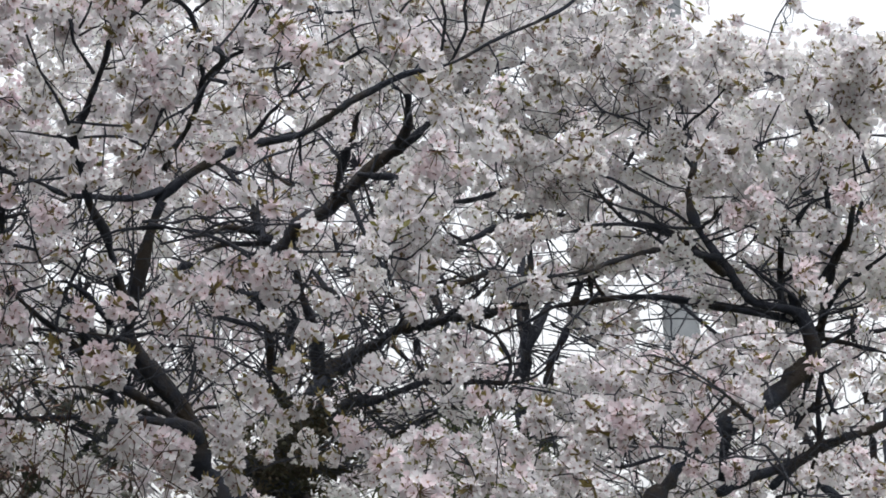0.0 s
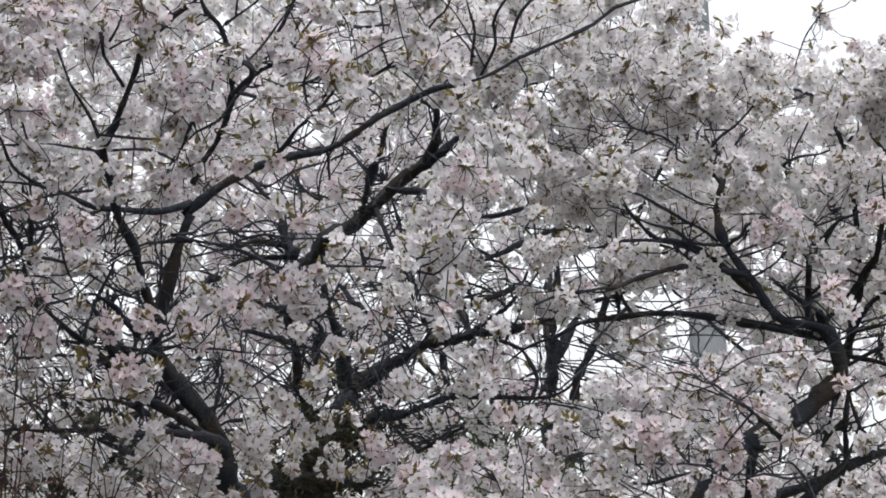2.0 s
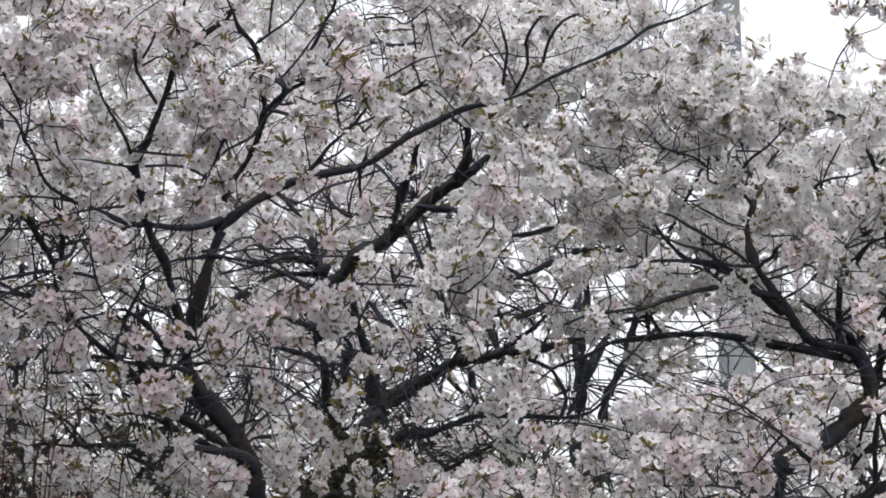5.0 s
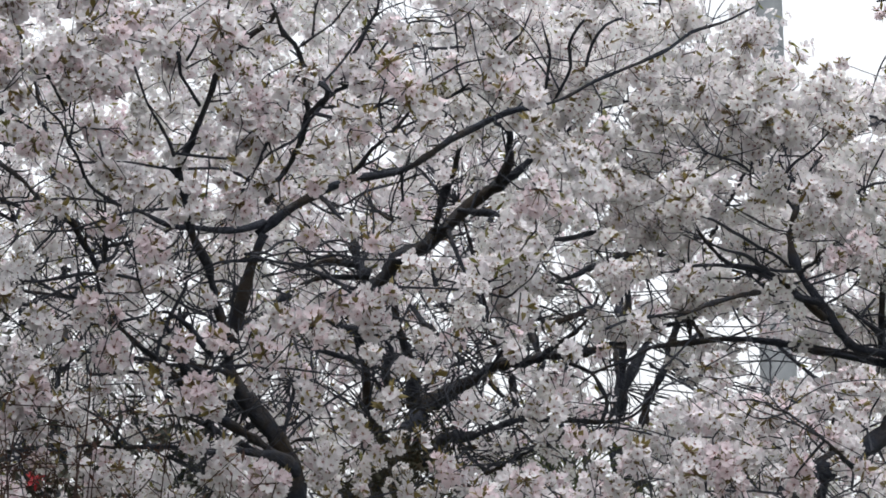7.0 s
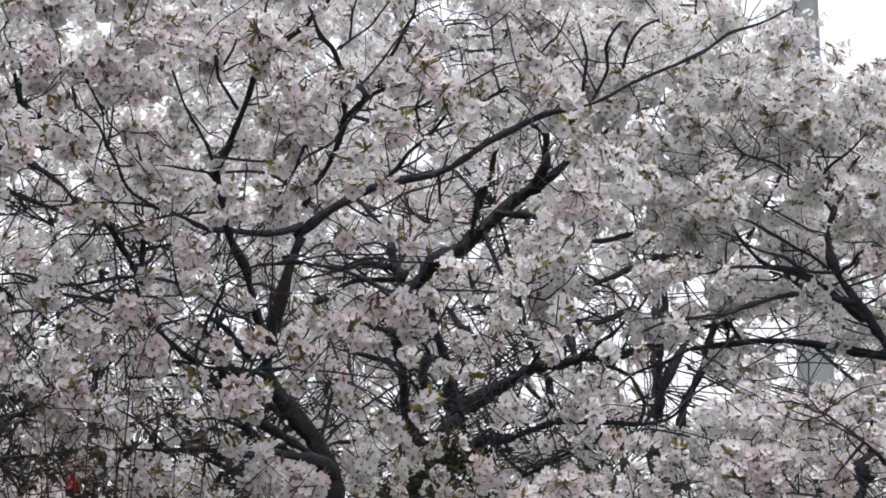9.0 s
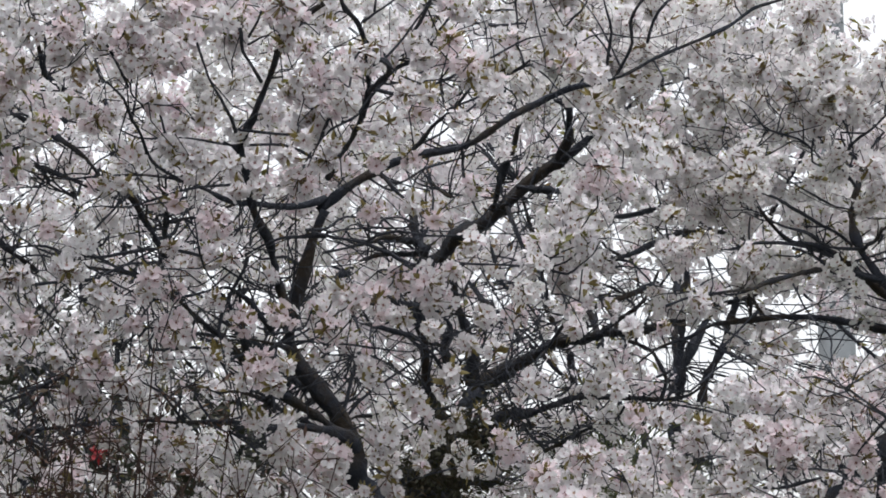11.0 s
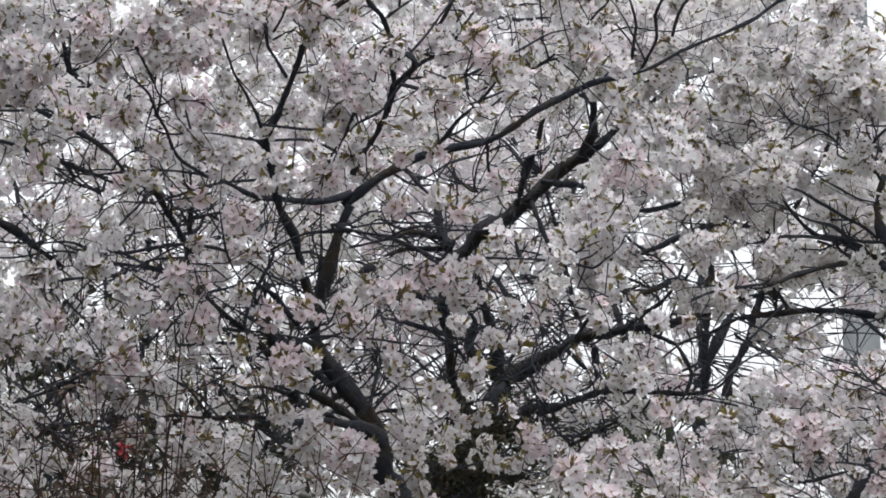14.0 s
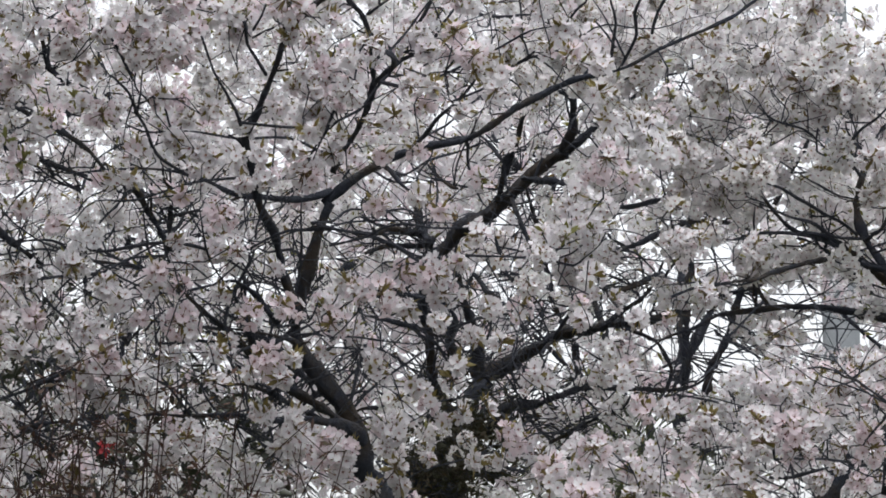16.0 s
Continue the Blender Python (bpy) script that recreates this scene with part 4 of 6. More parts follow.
limb(tree_back, (-0.321, 8.17, 3.549, 0.0048), (-0.266, 8.14, 3.498, 0.0063), (-0.211, 8.11, 3.441, 0.0071), (-0.179, 8.10, 3.422, 0.0039))
limb(tree_back, (-0.282, 7.97, 3.533, 0.0039), (-0.266, 7.96, 3.455, 0.0047), (-0.258, 7.94, 3.333, 0.0046), (-0.282, 7.93, 3.256, 0.0038))
limb(tree_back, (-0.136, 8.05, 3.651, 0.0047), (-0.083, 8.02, 3.607, 0.0063), (-0.029, 7.99, 3.538, 0.0070), (-0.008, 7.98, 3.502, 0.0047))
limb(tree_back, (-0.539, 8.69, 3.046, 0.0058), (-0.447, 8.66, 3.024, 0.0108), (-0.367, 8.63, 2.990, 0.0124), (-0.299, 8.61, 2.953, 0.0074))
limb(tree_back, (-0.194, 8.95, 2.796, 0.0154), (-0.216, 8.88, 2.903, 0.0153), (-0.227, 8.84, 2.977, 0.0152), (-0.214, 8.79, 3.051, 0.0084))
limb(tree_back, (-0.042, 8.43, 3.304, 0.0065), (-0.031, 8.41, 3.244, 0.0114), (-0.013, 8.39, 3.173, 0.0121), (0.024, 8.37, 3.122, 0.0065))
limb(tree_back, (-0.500, 8.56, 3.175, 0.0058), (-0.409, 8.53, 3.117, 0.0107), (-0.319, 8.51, 3.089, 0.0115), (-0.229, 8.48, 3.067, 0.0065))
limb(tree_back, (-0.141, 8.46, 3.185, 0.0065), (-0.096, 8.41, 3.143, 0.0105), (-0.048, 8.34, 3.076, 0.0112), (-0.013, 8.29, 3.016, 0.0072))
limb(tree_back, (0.588, 8.17, 3.103, 0.0094), (0.456, 8.10, 3.053, 0.0094), (0.337, 8.05, 3.017, 0.0085), (0.220, 7.99, 2.981, 0.0054))
limb(tree_back, (-0.521, 8.31, 3.369, 0.0040), (-0.418, 8.21, 3.381, 0.0048), (-0.306, 8.12, 3.328, 0.0039))
limb(tree_back, (-0.350, 8.38, 3.520, 0.0131), (-0.332, 8.33, 3.418, 0.0146), (-0.312, 8.29, 3.330, 0.0177), (-0.288, 8.24, 3.243, 0.0191))
limb(tree_back, (0.190, 8.51, 2.937, 0.0073), (0.254, 8.42, 3.013, 0.0073), (0.318, 8.36, 3.067, 0.0064), (0.433, 8.27, 3.106, 0.0040))
limb(tree_back, (0.388, 8.50, 2.959, 0.0098), (0.474, 8.45, 3.039, 0.0089), (0.560, 8.40, 3.119, 0.0073), (0.602, 8.35, 3.199, 0.0040))
limb(tree_back, (0.853, 8.23, 3.264, 0.0048), (0.996, 8.16, 3.272, 0.0063), (1.136, 8.10, 3.241, 0.0071), (1.253, 8.04, 3.194, 0.0047))
limb(tree_back, (-0.672, 7.55, 2.617, 0.0115), (-0.736, 7.49, 2.677, 0.0107), (-0.817, 7.41, 2.754, 0.0099), (-0.888, 7.35, 2.802, 0.0071), (-0.960, 7.30, 2.833, 0.0042))
limb(tree_back, (-0.633, 7.58, 2.483, 0.0115), (-0.724, 7.50, 2.532, 0.0114), (-0.795, 7.43, 2.571, 0.0113), (-0.884, 7.35, 2.590, 0.0063))
limb(tree_back, (-0.903, 7.32, 2.777, 0.0056), (-0.839, 7.25, 2.824, 0.0063), (-0.738, 7.18, 2.849, 0.0055), (-0.618, 7.09, 2.872, 0.0034))
limb(tree_side, (1.165, 6.93, 2.188, 0.0118), (1.166, 6.91, 2.258, 0.0144), (1.181, 6.90, 2.336, 0.0131), (1.200, 6.88, 2.397, 0.0065))
limb(tree_side, (1.345, 7.04, 2.158, 0.0120), (1.437, 7.02, 2.260, 0.0120), (1.496, 7.00, 2.315, 0.0100), (1.533, 6.99, 2.368, 0.0053))
limb(tree_side, (1.467, 6.96, 2.511, 0.0053), (1.444, 6.99, 2.387, 0.0053), (1.415, 7.01, 2.272, 0.0053), (1.399, 7.03, 2.175, 0.0046))
limb(tree_side, (1.522, 6.96, 2.510, 0.0066), (1.538, 6.95, 2.449, 0.0066), (1.572, 6.92, 2.356, 0.0059), (1.615, 6.90, 2.302, 0.0039))
limb(tree_side, (1.473, 7.03, 2.209, 0.0146), (1.521, 6.99, 2.160, 0.0158), (1.576, 6.95, 2.093, 0.0131))
limb(tree_side, (1.536, 7.04, 2.613, 0.0054), (1.620, 6.99, 2.668, 0.0074), (1.687, 6.97, 2.657, 0.0073), (1.770, 6.93, 2.665, 0.0053))
limb(tree_side, (1.420, 6.84, 3.086, 0.0053), (1.455, 6.79, 3.080, 0.0079), (1.496, 6.72, 3.079, 0.0072), (1.548, 6.64, 3.076, 0.0045))
limb(tree_side, (1.363, 6.88, 2.901, 0.0040), (1.315, 6.81, 2.833, 0.0052), (1.340, 6.74, 2.785, 0.0058), (1.353, 6.71, 2.761, 0.0052))
limb(tree_side, (1.281, 6.89, 2.867, 0.0040), (1.311, 6.81, 2.826, 0.0059), (1.333, 6.75, 2.787, 0.0065), (1.350, 6.71, 2.761, 0.0058))
limb(tree_side, (0.750, 6.42, 2.197, 0.0049), (0.807, 6.35, 2.184, 0.0060), (0.863, 6.27, 2.187, 0.0053), (0.903, 6.21, 2.194, 0.0029))
limb(tree_back, (-0.363, 9.28, 2.200, 0.1047), (-0.326, 9.19, 2.404, 0.0999), (-0.278, 9.13, 2.538, 0.0823), (-0.208, 9.08, 2.638, 0.0604), bare=False)
limb(tree_side, (1.520, 7.10, 2.593, 0.0204), (1.495, 7.08, 2.666, 0.0231), (1.470, 7.07, 2.730, 0.0190), (1.444, 7.06, 2.781, 0.0122))

bunch(tree_near, -0.608, 4.50, 2.563, 0.054)
bunch(tree_near, -0.193, 4.49, 2.595, 0.035)
bunch(tree_near, -0.111, 4.42, 2.936, 0.035)
bunch(tree_near, -0.465, 4.40, 3.005, 0.050)
bunch(tree_near, -0.588, 4.41, 2.979, 0.042)
bunch(tree_near, -0.152, 4.54, 2.344, 0.038)
bunch(tree_near, -0.069, 4.51, 2.523, 0.040)
bunch(tree_near, -0.146, 4.50, 2.569, 0.028)
bunch(tree_near, -0.771, 4.43, 2.898, 0.047)
bunch(tree_near, -0.712, 4.42, 2.915, 0.042)
bunch(tree_near, -0.439, 4.58, 2.673, 0.055)
bunch(tree_near, -0.523, 4.58, 2.661, 0.041)
bunch(tree_near, -0.378, 4.57, 2.714, 0.041)
bunch(tree_near, -0.463, 4.54, 2.850, 0.034)
bunch(tree_near, -0.366, 4.54, 2.826, 0.043)
bunch(tree_near, -0.535, 4.57, 2.708, 0.036)
bunch(tree_near, -0.643, 4.57, 2.708, 0.041)
bunch(tree_near, -0.716, 4.56, 2.743, 0.041)
bunch(tree_near, -0.872, 4.55, 2.797, 0.041)
bunch(tree_near, -0.800, 4.57, 2.720, 0.041)
bunch(tree_near, -0.282, 4.61, 2.985, 0.039)
bunch(tree_near, -0.214, 4.63, 2.900, 0.039)
bunch(tree_near, -0.251, 4.65, 2.816, 0.039)
bunch(tree_near, -0.300, 4.65, 2.798, 0.034)
bunch(tree_near, -0.374, 4.63, 2.924, 0.042)
bunch(tree_near, -0.054, 4.62, 2.936, 0.034)
bunch(tree_near, -0.029, 4.64, 2.870, 0.039)
bunch(tree_near, -0.103, 4.65, 2.828, 0.032)
bunch(tree_near, 0.081, 4.62, 2.948, 0.034)
bunch(tree_near, 0.118, 4.61, 2.997, 0.037)
bunch(tree_near, -0.079, 4.75, 2.346, 0.042)
bunch(tree_near, -0.128, 4.77, 2.256, 0.037)
bunch(tree_near, -0.177, 4.78, 2.202, 0.034)
bunch(tree_near, -0.103, 4.78, 2.176, 0.018)
bunch(tree_near, -0.146, 4.79, 2.166, 0.025)
bunch(tree_near, -0.226, 4.72, 2.479, 0.042)
bunch(tree_near, -0.349, 4.73, 2.455, 0.042)
bunch(tree_near, -0.276, 4.80, 2.106, 0.034)
bunch(tree_near, -0.386, 4.80, 2.106, 0.047)
bunch(tree_near, -0.472, 4.79, 2.130, 0.052)
bunch(tree_near, -0.523, 4.66, 2.284, 0.046)
bunch(tree_near, -0.487, 4.67, 2.242, 0.036)
bunch(tree_near, -0.631, 4.66, 2.296, 0.041)
bunch(tree_near, -0.692, 4.69, 2.119, 0.046)
bunch(tree_near, -0.535, 4.68, 2.166, 0.031)
bunch(tree_near, -0.872, 4.68, 2.201, 0.039)
bunch(tree_near, -0.818, 4.69, 2.154, 0.041)
bunch(tree_near, -0.764, 4.63, 2.437, 0.041)
bunch(tree_near, -0.836, 4.63, 2.402, 0.039)
bunch(tree_near, -0.909, 4.65, 2.343, 0.041)
bunch(tree_back, 0.152, 6.84, 2.630, 0.035)
bunch(tree_back, 0.329, 6.84, 2.621, 0.046)
bunch(tree_back, 0.294, 6.85, 2.548, 0.050)
bunch(tree_back, 0.188, 6.88, 2.439, 0.039)
bunch(tree_back, 0.170, 6.75, 3.036, 0.067)
bunch(tree_back, 0.312, 6.77, 2.924, 0.053)
bunch(tree_back, 0.542, 6.80, 2.794, 0.046)
bunch(tree_side, 0.059, 4.97, 2.284, 0.046)
bunch(tree_side, 0.149, 5.00, 2.127, 0.041)
bunch(tree_side, 0.226, 5.00, 2.127, 0.041)
bunch(tree_side, 0.354, 4.99, 2.152, 0.038)
bunch(tree_side, 0.444, 4.93, 2.472, 0.044)
bunch(tree_side, 0.623, 4.94, 2.390, 0.041)
bunch(tree_side, 0.790, 4.97, 2.265, 0.054)
bunch(tree_side, 0.572, 5.00, 2.139, 0.056)
bunch(tree_side, 0.649, 5.00, 2.127, 0.049)
bunch(tree_side, 0.816, 5.00, 2.127, 0.046)
bunch(tree_side, 0.931, 4.98, 2.202, 0.044)
bunch(tree_side, 1.253, 6.02, 3.573, 0.026)
bunch(tree_side, 1.302, 6.02, 3.566, 0.029)
bunch(tree_side, 1.359, 6.02, 3.575, 0.032)
bunch(tree_side, 1.395, 6.03, 3.556, 0.029)
bunch(tree_side, 1.432, 6.02, 3.568, 0.026)
bunch(tree_near, -0.377, 4.91, 2.072, 0.043)
bunch(tree_near, -0.427, 4.90, 2.104, 0.040)
bunch(tree_near, -0.314, 4.92, 2.030, 0.040)
bunch(tree_near, -0.257, 4.91, 2.072, 0.035)
bunch(tree_near, -0.244, 4.92, 2.035, 0.035)
bunch(tree_near, -0.358, 4.90, 2.119, 0.030)
bunch(tree_near, -0.579, 4.91, 2.069, 0.043)
bunch(tree_near, -0.503, 4.90, 2.118, 0.043)
bunch(tree_back, -0.154, 8.19, 2.493, 0.046)
bunch(tree_back, -0.238, 8.18, 2.534, 0.042)
bunch(tree_back, -0.070, 8.21, 2.411, 0.046)
bunch(tree_back, -0.302, 8.20, 2.472, 0.042)
bunch(tree_back, -0.196, 8.20, 2.441, 0.038)
bunch(tree_side, 1.420, 5.78, 2.306, 0.048)
bunch(tree_side, 1.042, 5.79, 2.254, 0.039)
bunch(tree_side, 1.162, 5.80, 2.193, 0.045)
bunch(tree_side, 1.282, 5.82, 2.118, 0.051)
bunch(tree_side, 1.373, 5.82, 2.101, 0.051)
bunch(tree_side, 1.015, 6.42, 2.187, 0.049)
bunch(tree_side, 0.899, 6.42, 2.181, 0.046)
bunch(tree_side, 1.131, 6.42, 2.177, 0.046)
bunch(tree_side, 1.033, 6.40, 2.276, 0.043)
bunch(tree_side, 0.957, 6.41, 2.220, 0.039)
bunch(tree_near, 0.021, 5.00, 2.142, 0.041)
bunch(tree_near, 0.069, 5.00, 2.112, 0.038)
bunch(tree_near, -0.018, 5.01, 2.099, 0.036)
bunch(tree_near, -0.082, 5.01, 2.095, 0.033)
bunch(tree_near, -0.184, 5.00, 2.104, 0.036)
bunch(tree_side, 1.455, 6.71, 3.677, 0.018)
bunch(tree_side, 1.439, 6.71, 3.706, 0.016)
bunch(tree_side, 1.264, 6.72, 3.630, 0.025)
bunch(tree_side, 1.132, 6.72, 3.649, 0.025)
bunch(tree_side, 1.549, 6.73, 3.602, 0.023)
bunch(tree_side, 1.646, 6.73, 3.619, 0.027)
bunch(tree_side, 1.218, 6.73, 3.616, 0.022)
bunch(tree_near, -0.725, 4.72, 2.458, 0.042)
bunch(tree_near, -0.701, 4.75, 2.349, 0.044)
bunch(tree_near, -0.746, 4.76, 2.302, 0.037)
bunch(tree_near, -0.626, 4.75, 2.325, 0.044)
bunch(tree_near, -0.540, 4.76, 2.289, 0.042)
bunch(tree_near, -0.572, 4.74, 2.393, 0.037)
bunch(tree_near, -0.391, 4.74, 2.373, 0.044)
bunch(tree_near, -0.404, 4.76, 2.313, 0.039)
bunch(tree_near, -0.255, 4.72, 2.458, 0.039)
bunch(tree_near, -0.280, 4.77, 2.265, 0.039)
bunch(tree_near, -0.540, 4.78, 2.180, 0.037)
bunch(tree_near, -0.701, 4.79, 2.131, 0.039)
bunch(tree_near, -0.367, 4.80, 2.084, 0.039)
bunch(tree_near, -0.256, 4.79, 2.144, 0.039)
bunch(tree_near, -0.501, 4.57, 3.093, 0.047)
bunch(tree_near, -0.662, 4.50, 3.058, 0.035)
bunch(tree_near, -0.811, 4.58, 2.986, 0.047)
bunch(tree_near, -0.857, 4.43, 2.943, 0.034)
bunch(tree_near, -0.888, 4.52, 2.887, 0.035)
bunch(tree_near, -0.735, 4.48, 2.809, 0.034)
bunch(tree_near, -0.637, 4.55, 2.808, 0.041)
bunch(tree_near, -0.670, 4.45, 2.757, 0.029)
bunch(tree_near, -0.672, 4.56, 2.718, 0.029)
bunch(tree_near, -0.436, 4.51, 2.878, 0.035)
bunch(tree_near, -0.417, 4.56, 2.850, 0.035)
bunch(tree_near, -0.421, 4.50, 2.739, 0.035)
bunch(tree_near, -0.455, 4.49, 2.701, 0.035)
bunch(tree_near, -0.365, 4.55, 2.739, 0.035)
bunch(tree_near, -0.848, 4.58, 2.660, 0.035)
bunch(tree_near, -0.794, 4.48, 2.638, 0.029)
bunch(tree_near, -0.702, 4.58, 2.623, 0.035)
bunch(tree_near, -0.569, 4.57, 2.646, 0.029)
bunch(tree_near, -0.756, 4.45, 3.034, 0.029)
bunch(tree_near, -0.426, 4.52, 2.943, 0.029)
bunch(tree_near, -0.380, 4.53, 2.998, 0.029)
bunch(tree_near, -0.333, 4.57, 2.934, 0.029)
bunch(tree_near, -0.267, 4.53, 2.698, 0.035)
bunch(tree_near, -0.158, 4.44, 2.822, 0.034)
bunch(tree_near, -0.076, 4.50, 2.876, 0.035)
bunch(tree_near, -0.017, 4.50, 2.869, 0.035)
bunch(tree_near, -0.184, 4.50, 2.802, 0.029)
bunch(tree_near, -0.281, 4.57, 2.598, 0.035)
bunch(tree_near, 0.126, 4.48, 2.906, 0.029)
bunch(tree_near, 0.185, 4.46, 2.814, 0.029)
bunch(tree_near, 0.210, 4.50, 2.766, 0.035)
bunch(tree_near, -0.196, 4.52, 2.703, 0.026)
bunch(tree_near, -0.729, 4.69, 2.548, 0.030)
bunch(tree_near, -0.694, 4.63, 2.487, 0.042)
bunch(tree_near, -0.746, 4.58, 2.459, 0.035)
bunch(tree_near, -0.506, 4.69, 2.485, 0.030)
bunch(tree_near, -0.584, 4.62, 2.509, 0.030)
bunch(tree_near, -0.876, 4.65, 2.441, 0.042)
bunch(tree_near, -0.617, 4.62, 2.417, 0.036)
bunch(tree_near, -0.468, 4.58, 2.379, 0.041)
bunch(tree_near, -0.705, 4.65, 2.362, 0.048)
bunch(tree_near, -0.792, 4.66, 2.370, 0.036)
bunch(tree_near, -0.454, 4.57, 2.271, 0.035)
bunch(tree_near, -0.553, 4.61, 2.241, 0.035)
bunch(tree_near, -0.800, 4.60, 2.239, 0.041)
bunch(tree_near, -0.617, 4.57, 2.223, 0.029)
bunch(tree_near, -0.847, 4.58, 2.319, 0.029)
bunch(tree_near, -0.464, 4.69, 2.167, 0.030)
bunch(tree_near, -0.859, 4.68, 2.141, 0.036)
bunch(tree_near, -0.761, 4.60, 2.120, 0.041)
bunch(tree_near, -0.907, 4.66, 2.247, 0.030)
bunch(tree_near, -0.271, 4.55, 2.404, 0.058)
bunch(tree_near, -0.224, 4.69, 2.398, 0.042)
bunch(tree_near, -0.162, 4.63, 2.461, 0.053)
bunch(tree_near, -0.145, 4.67, 2.426, 0.048)
bunch(tree_near, -0.112, 4.58, 2.478, 0.035)
bunch(tree_near, -0.041, 4.60, 2.384, 0.041)
bunch(tree_near, -0.112, 4.60, 2.262, 0.035)
bunch(tree_near, -0.199, 4.70, 2.228, 0.042)
bunch(tree_near, -0.291, 4.61, 2.276, 0.035)
bunch(tree_near, -0.052, 4.62, 2.176, 0.036)
bunch(tree_near, -0.018, 4.92, 2.355, 0.038)
bunch(tree_near, 0.249, 4.92, 2.276, 0.038)
bunch(tree_near, 0.181, 4.83, 2.109, 0.056)
bunch(tree_near, -0.005, 4.82, 2.145, 0.043)
bunch(tree_near, 0.298, 4.90, 2.204, 0.044)
bunch(tree_near, 0.281, 4.79, 2.390, 0.037)
bunch(tree_back, 0.107, 6.18, 2.850, 0.071)
bunch(tree_back, 0.157, 6.26, 2.799, 0.064)
bunch(tree_back, 0.207, 6.27, 2.900, 0.048)
bunch(tree_back, 0.058, 6.16, 2.714, 0.047)
bunch(tree_near, 0.020, 4.78, 2.408, 0.037)
bunch(tree_near, 0.160, 4.90, 2.408, 0.031)
bunch(tree_back, 0.287, 6.22, 2.899, 0.040)
bunch(tree_side, 0.450, 6.06, 2.600, 0.031)
bunch(tree_side, 0.472, 6.10, 2.833, 0.047)
bunch(tree_side, 0.530, 6.03, 2.819, 0.039)
bunch(tree_side, 0.699, 6.13, 2.823, 0.055)
bunch(tree_side, 0.768, 6.10, 2.528, 0.047)
bunch(tree_side, 0.358, 5.03, 2.221, 0.045)
bunch(tree_side, 0.439, 4.93, 2.183, 0.038)
bunch(tree_side, 0.563, 5.02, 2.194, 0.052)
bunch(tree_side, 0.635, 4.98, 2.176, 0.057)
bunch(tree_side, 0.702, 5.00, 2.178, 0.038)
bunch(tree_side, 0.812, 4.97, 2.162, 0.038)
bunch(tree_side, 0.962, 5.02, 2.155, 0.032)
bunch(tree_side, 0.393, 5.01, 2.115, 0.039)
bunch(tree_side, 1.041, 5.65, 2.280, 0.043)
bunch(tree_side, 1.067, 5.65, 2.228, 0.043)
bunch(tree_side, 1.207, 5.60, 2.366, 0.025)
bunch(tree_side, 0.840, 5.57, 2.188, 0.050)
bunch(tree_side, 0.905, 5.53, 2.161, 0.043)
bunch(tree_side, 1.230, 5.58, 2.115, 0.043)
bunch(tree_side, 1.163, 5.58, 2.066, 0.043)
bunch(tree_side, 1.305, 5.53, 2.323, 0.043)
bunch(tree_side, 1.318, 5.53, 2.086, 0.035)
bunch(tree_side, 0.834, 5.68, 2.333, 0.058)
bunch(tree_side, 0.929, 5.62, 2.324, 0.050)
bunch(tree_side, 0.989, 5.56, 2.299, 0.043)
bunch(tree_side, 1.253, 5.59, 2.209, 0.043)
bunch(tree_side, 1.135, 5.68, 2.415, 0.044)
bunch(tree_side, 1.086, 5.66, 2.385, 0.036)
bunch(tree_side, 1.171, 6.25, 2.550, 0.048)
bunch(tree_side, 0.927, 5.58, 2.406, 0.043)
bunch(tree_side, 0.987, 5.60, 2.392, 0.036)
bunch(tree_side, 1.394, 6.28, 2.884, 0.048)
bunch(tree_side, 1.460, 6.18, 2.945, 0.048)
bunch(tree_side, 1.352, 6.26, 2.813, 0.040)
bunch(tree_side, 1.339, 6.21, 2.738, 0.048)
bunch(tree_side, 1.151, 6.31, 2.913, 0.049)
bunch(tree_side, 1.196, 6.18, 2.934, 0.048)
bunch(tree_side, 1.119, 6.28, 3.043, 0.048)
bunch(tree_side, 1.326, 6.31, 3.046, 0.049)
bunch(tree_side, 1.475, 6.21, 3.086, 0.048)
bunch(tree_side, 1.554, 6.31, 2.905, 0.040)
bunch(tree_side, 1.428, 6.31, 3.044, 0.040)
bunch(tree_near, -1.031, 4.57, 2.995, 0.041)
bunch(tree_near, -0.968, 4.68, 3.041, 0.036)
bunch(tree_near, -1.010, 4.57, 2.780, 0.035)
bunch(tree_near, -0.930, 4.65, 2.851, 0.036)
bunch(tree_near, -1.055, 4.64, 2.609, 0.036)
bunch(tree_near, -0.972, 4.60, 2.563, 0.035)
bunch(tree_near, -1.017, 4.62, 2.370, 0.041)
bunch(tree_near, -1.068, 4.70, 2.308, 0.036)
bunch(tree_near, -0.954, 4.62, 2.296, 0.036)
bunch(tree_near, -1.027, 4.59, 2.463, 0.029)
bunch(tree_near, -0.939, 4.68, 2.220, 0.036)
bunch(tree_near, -0.872, 4.64, 2.275, 0.048)
bunch(tree_near, -0.453, 4.42, 2.966, 0.034)
bunch(tree_near, -0.438, 4.45, 3.000, 0.032)
bunch(tree_near, -0.462, 4.45, 2.936, 0.029)
bunch(tree_near, -0.587, 4.60, 2.715, 0.035)
bunch(tree_side, 0.902, 5.80, 2.451, 0.045)
bunch(tree_side, 0.914, 5.80, 2.368, 0.045)
bunch(tree_side, 0.818, 5.80, 2.406, 0.045)

OPEN = np.array(openings)


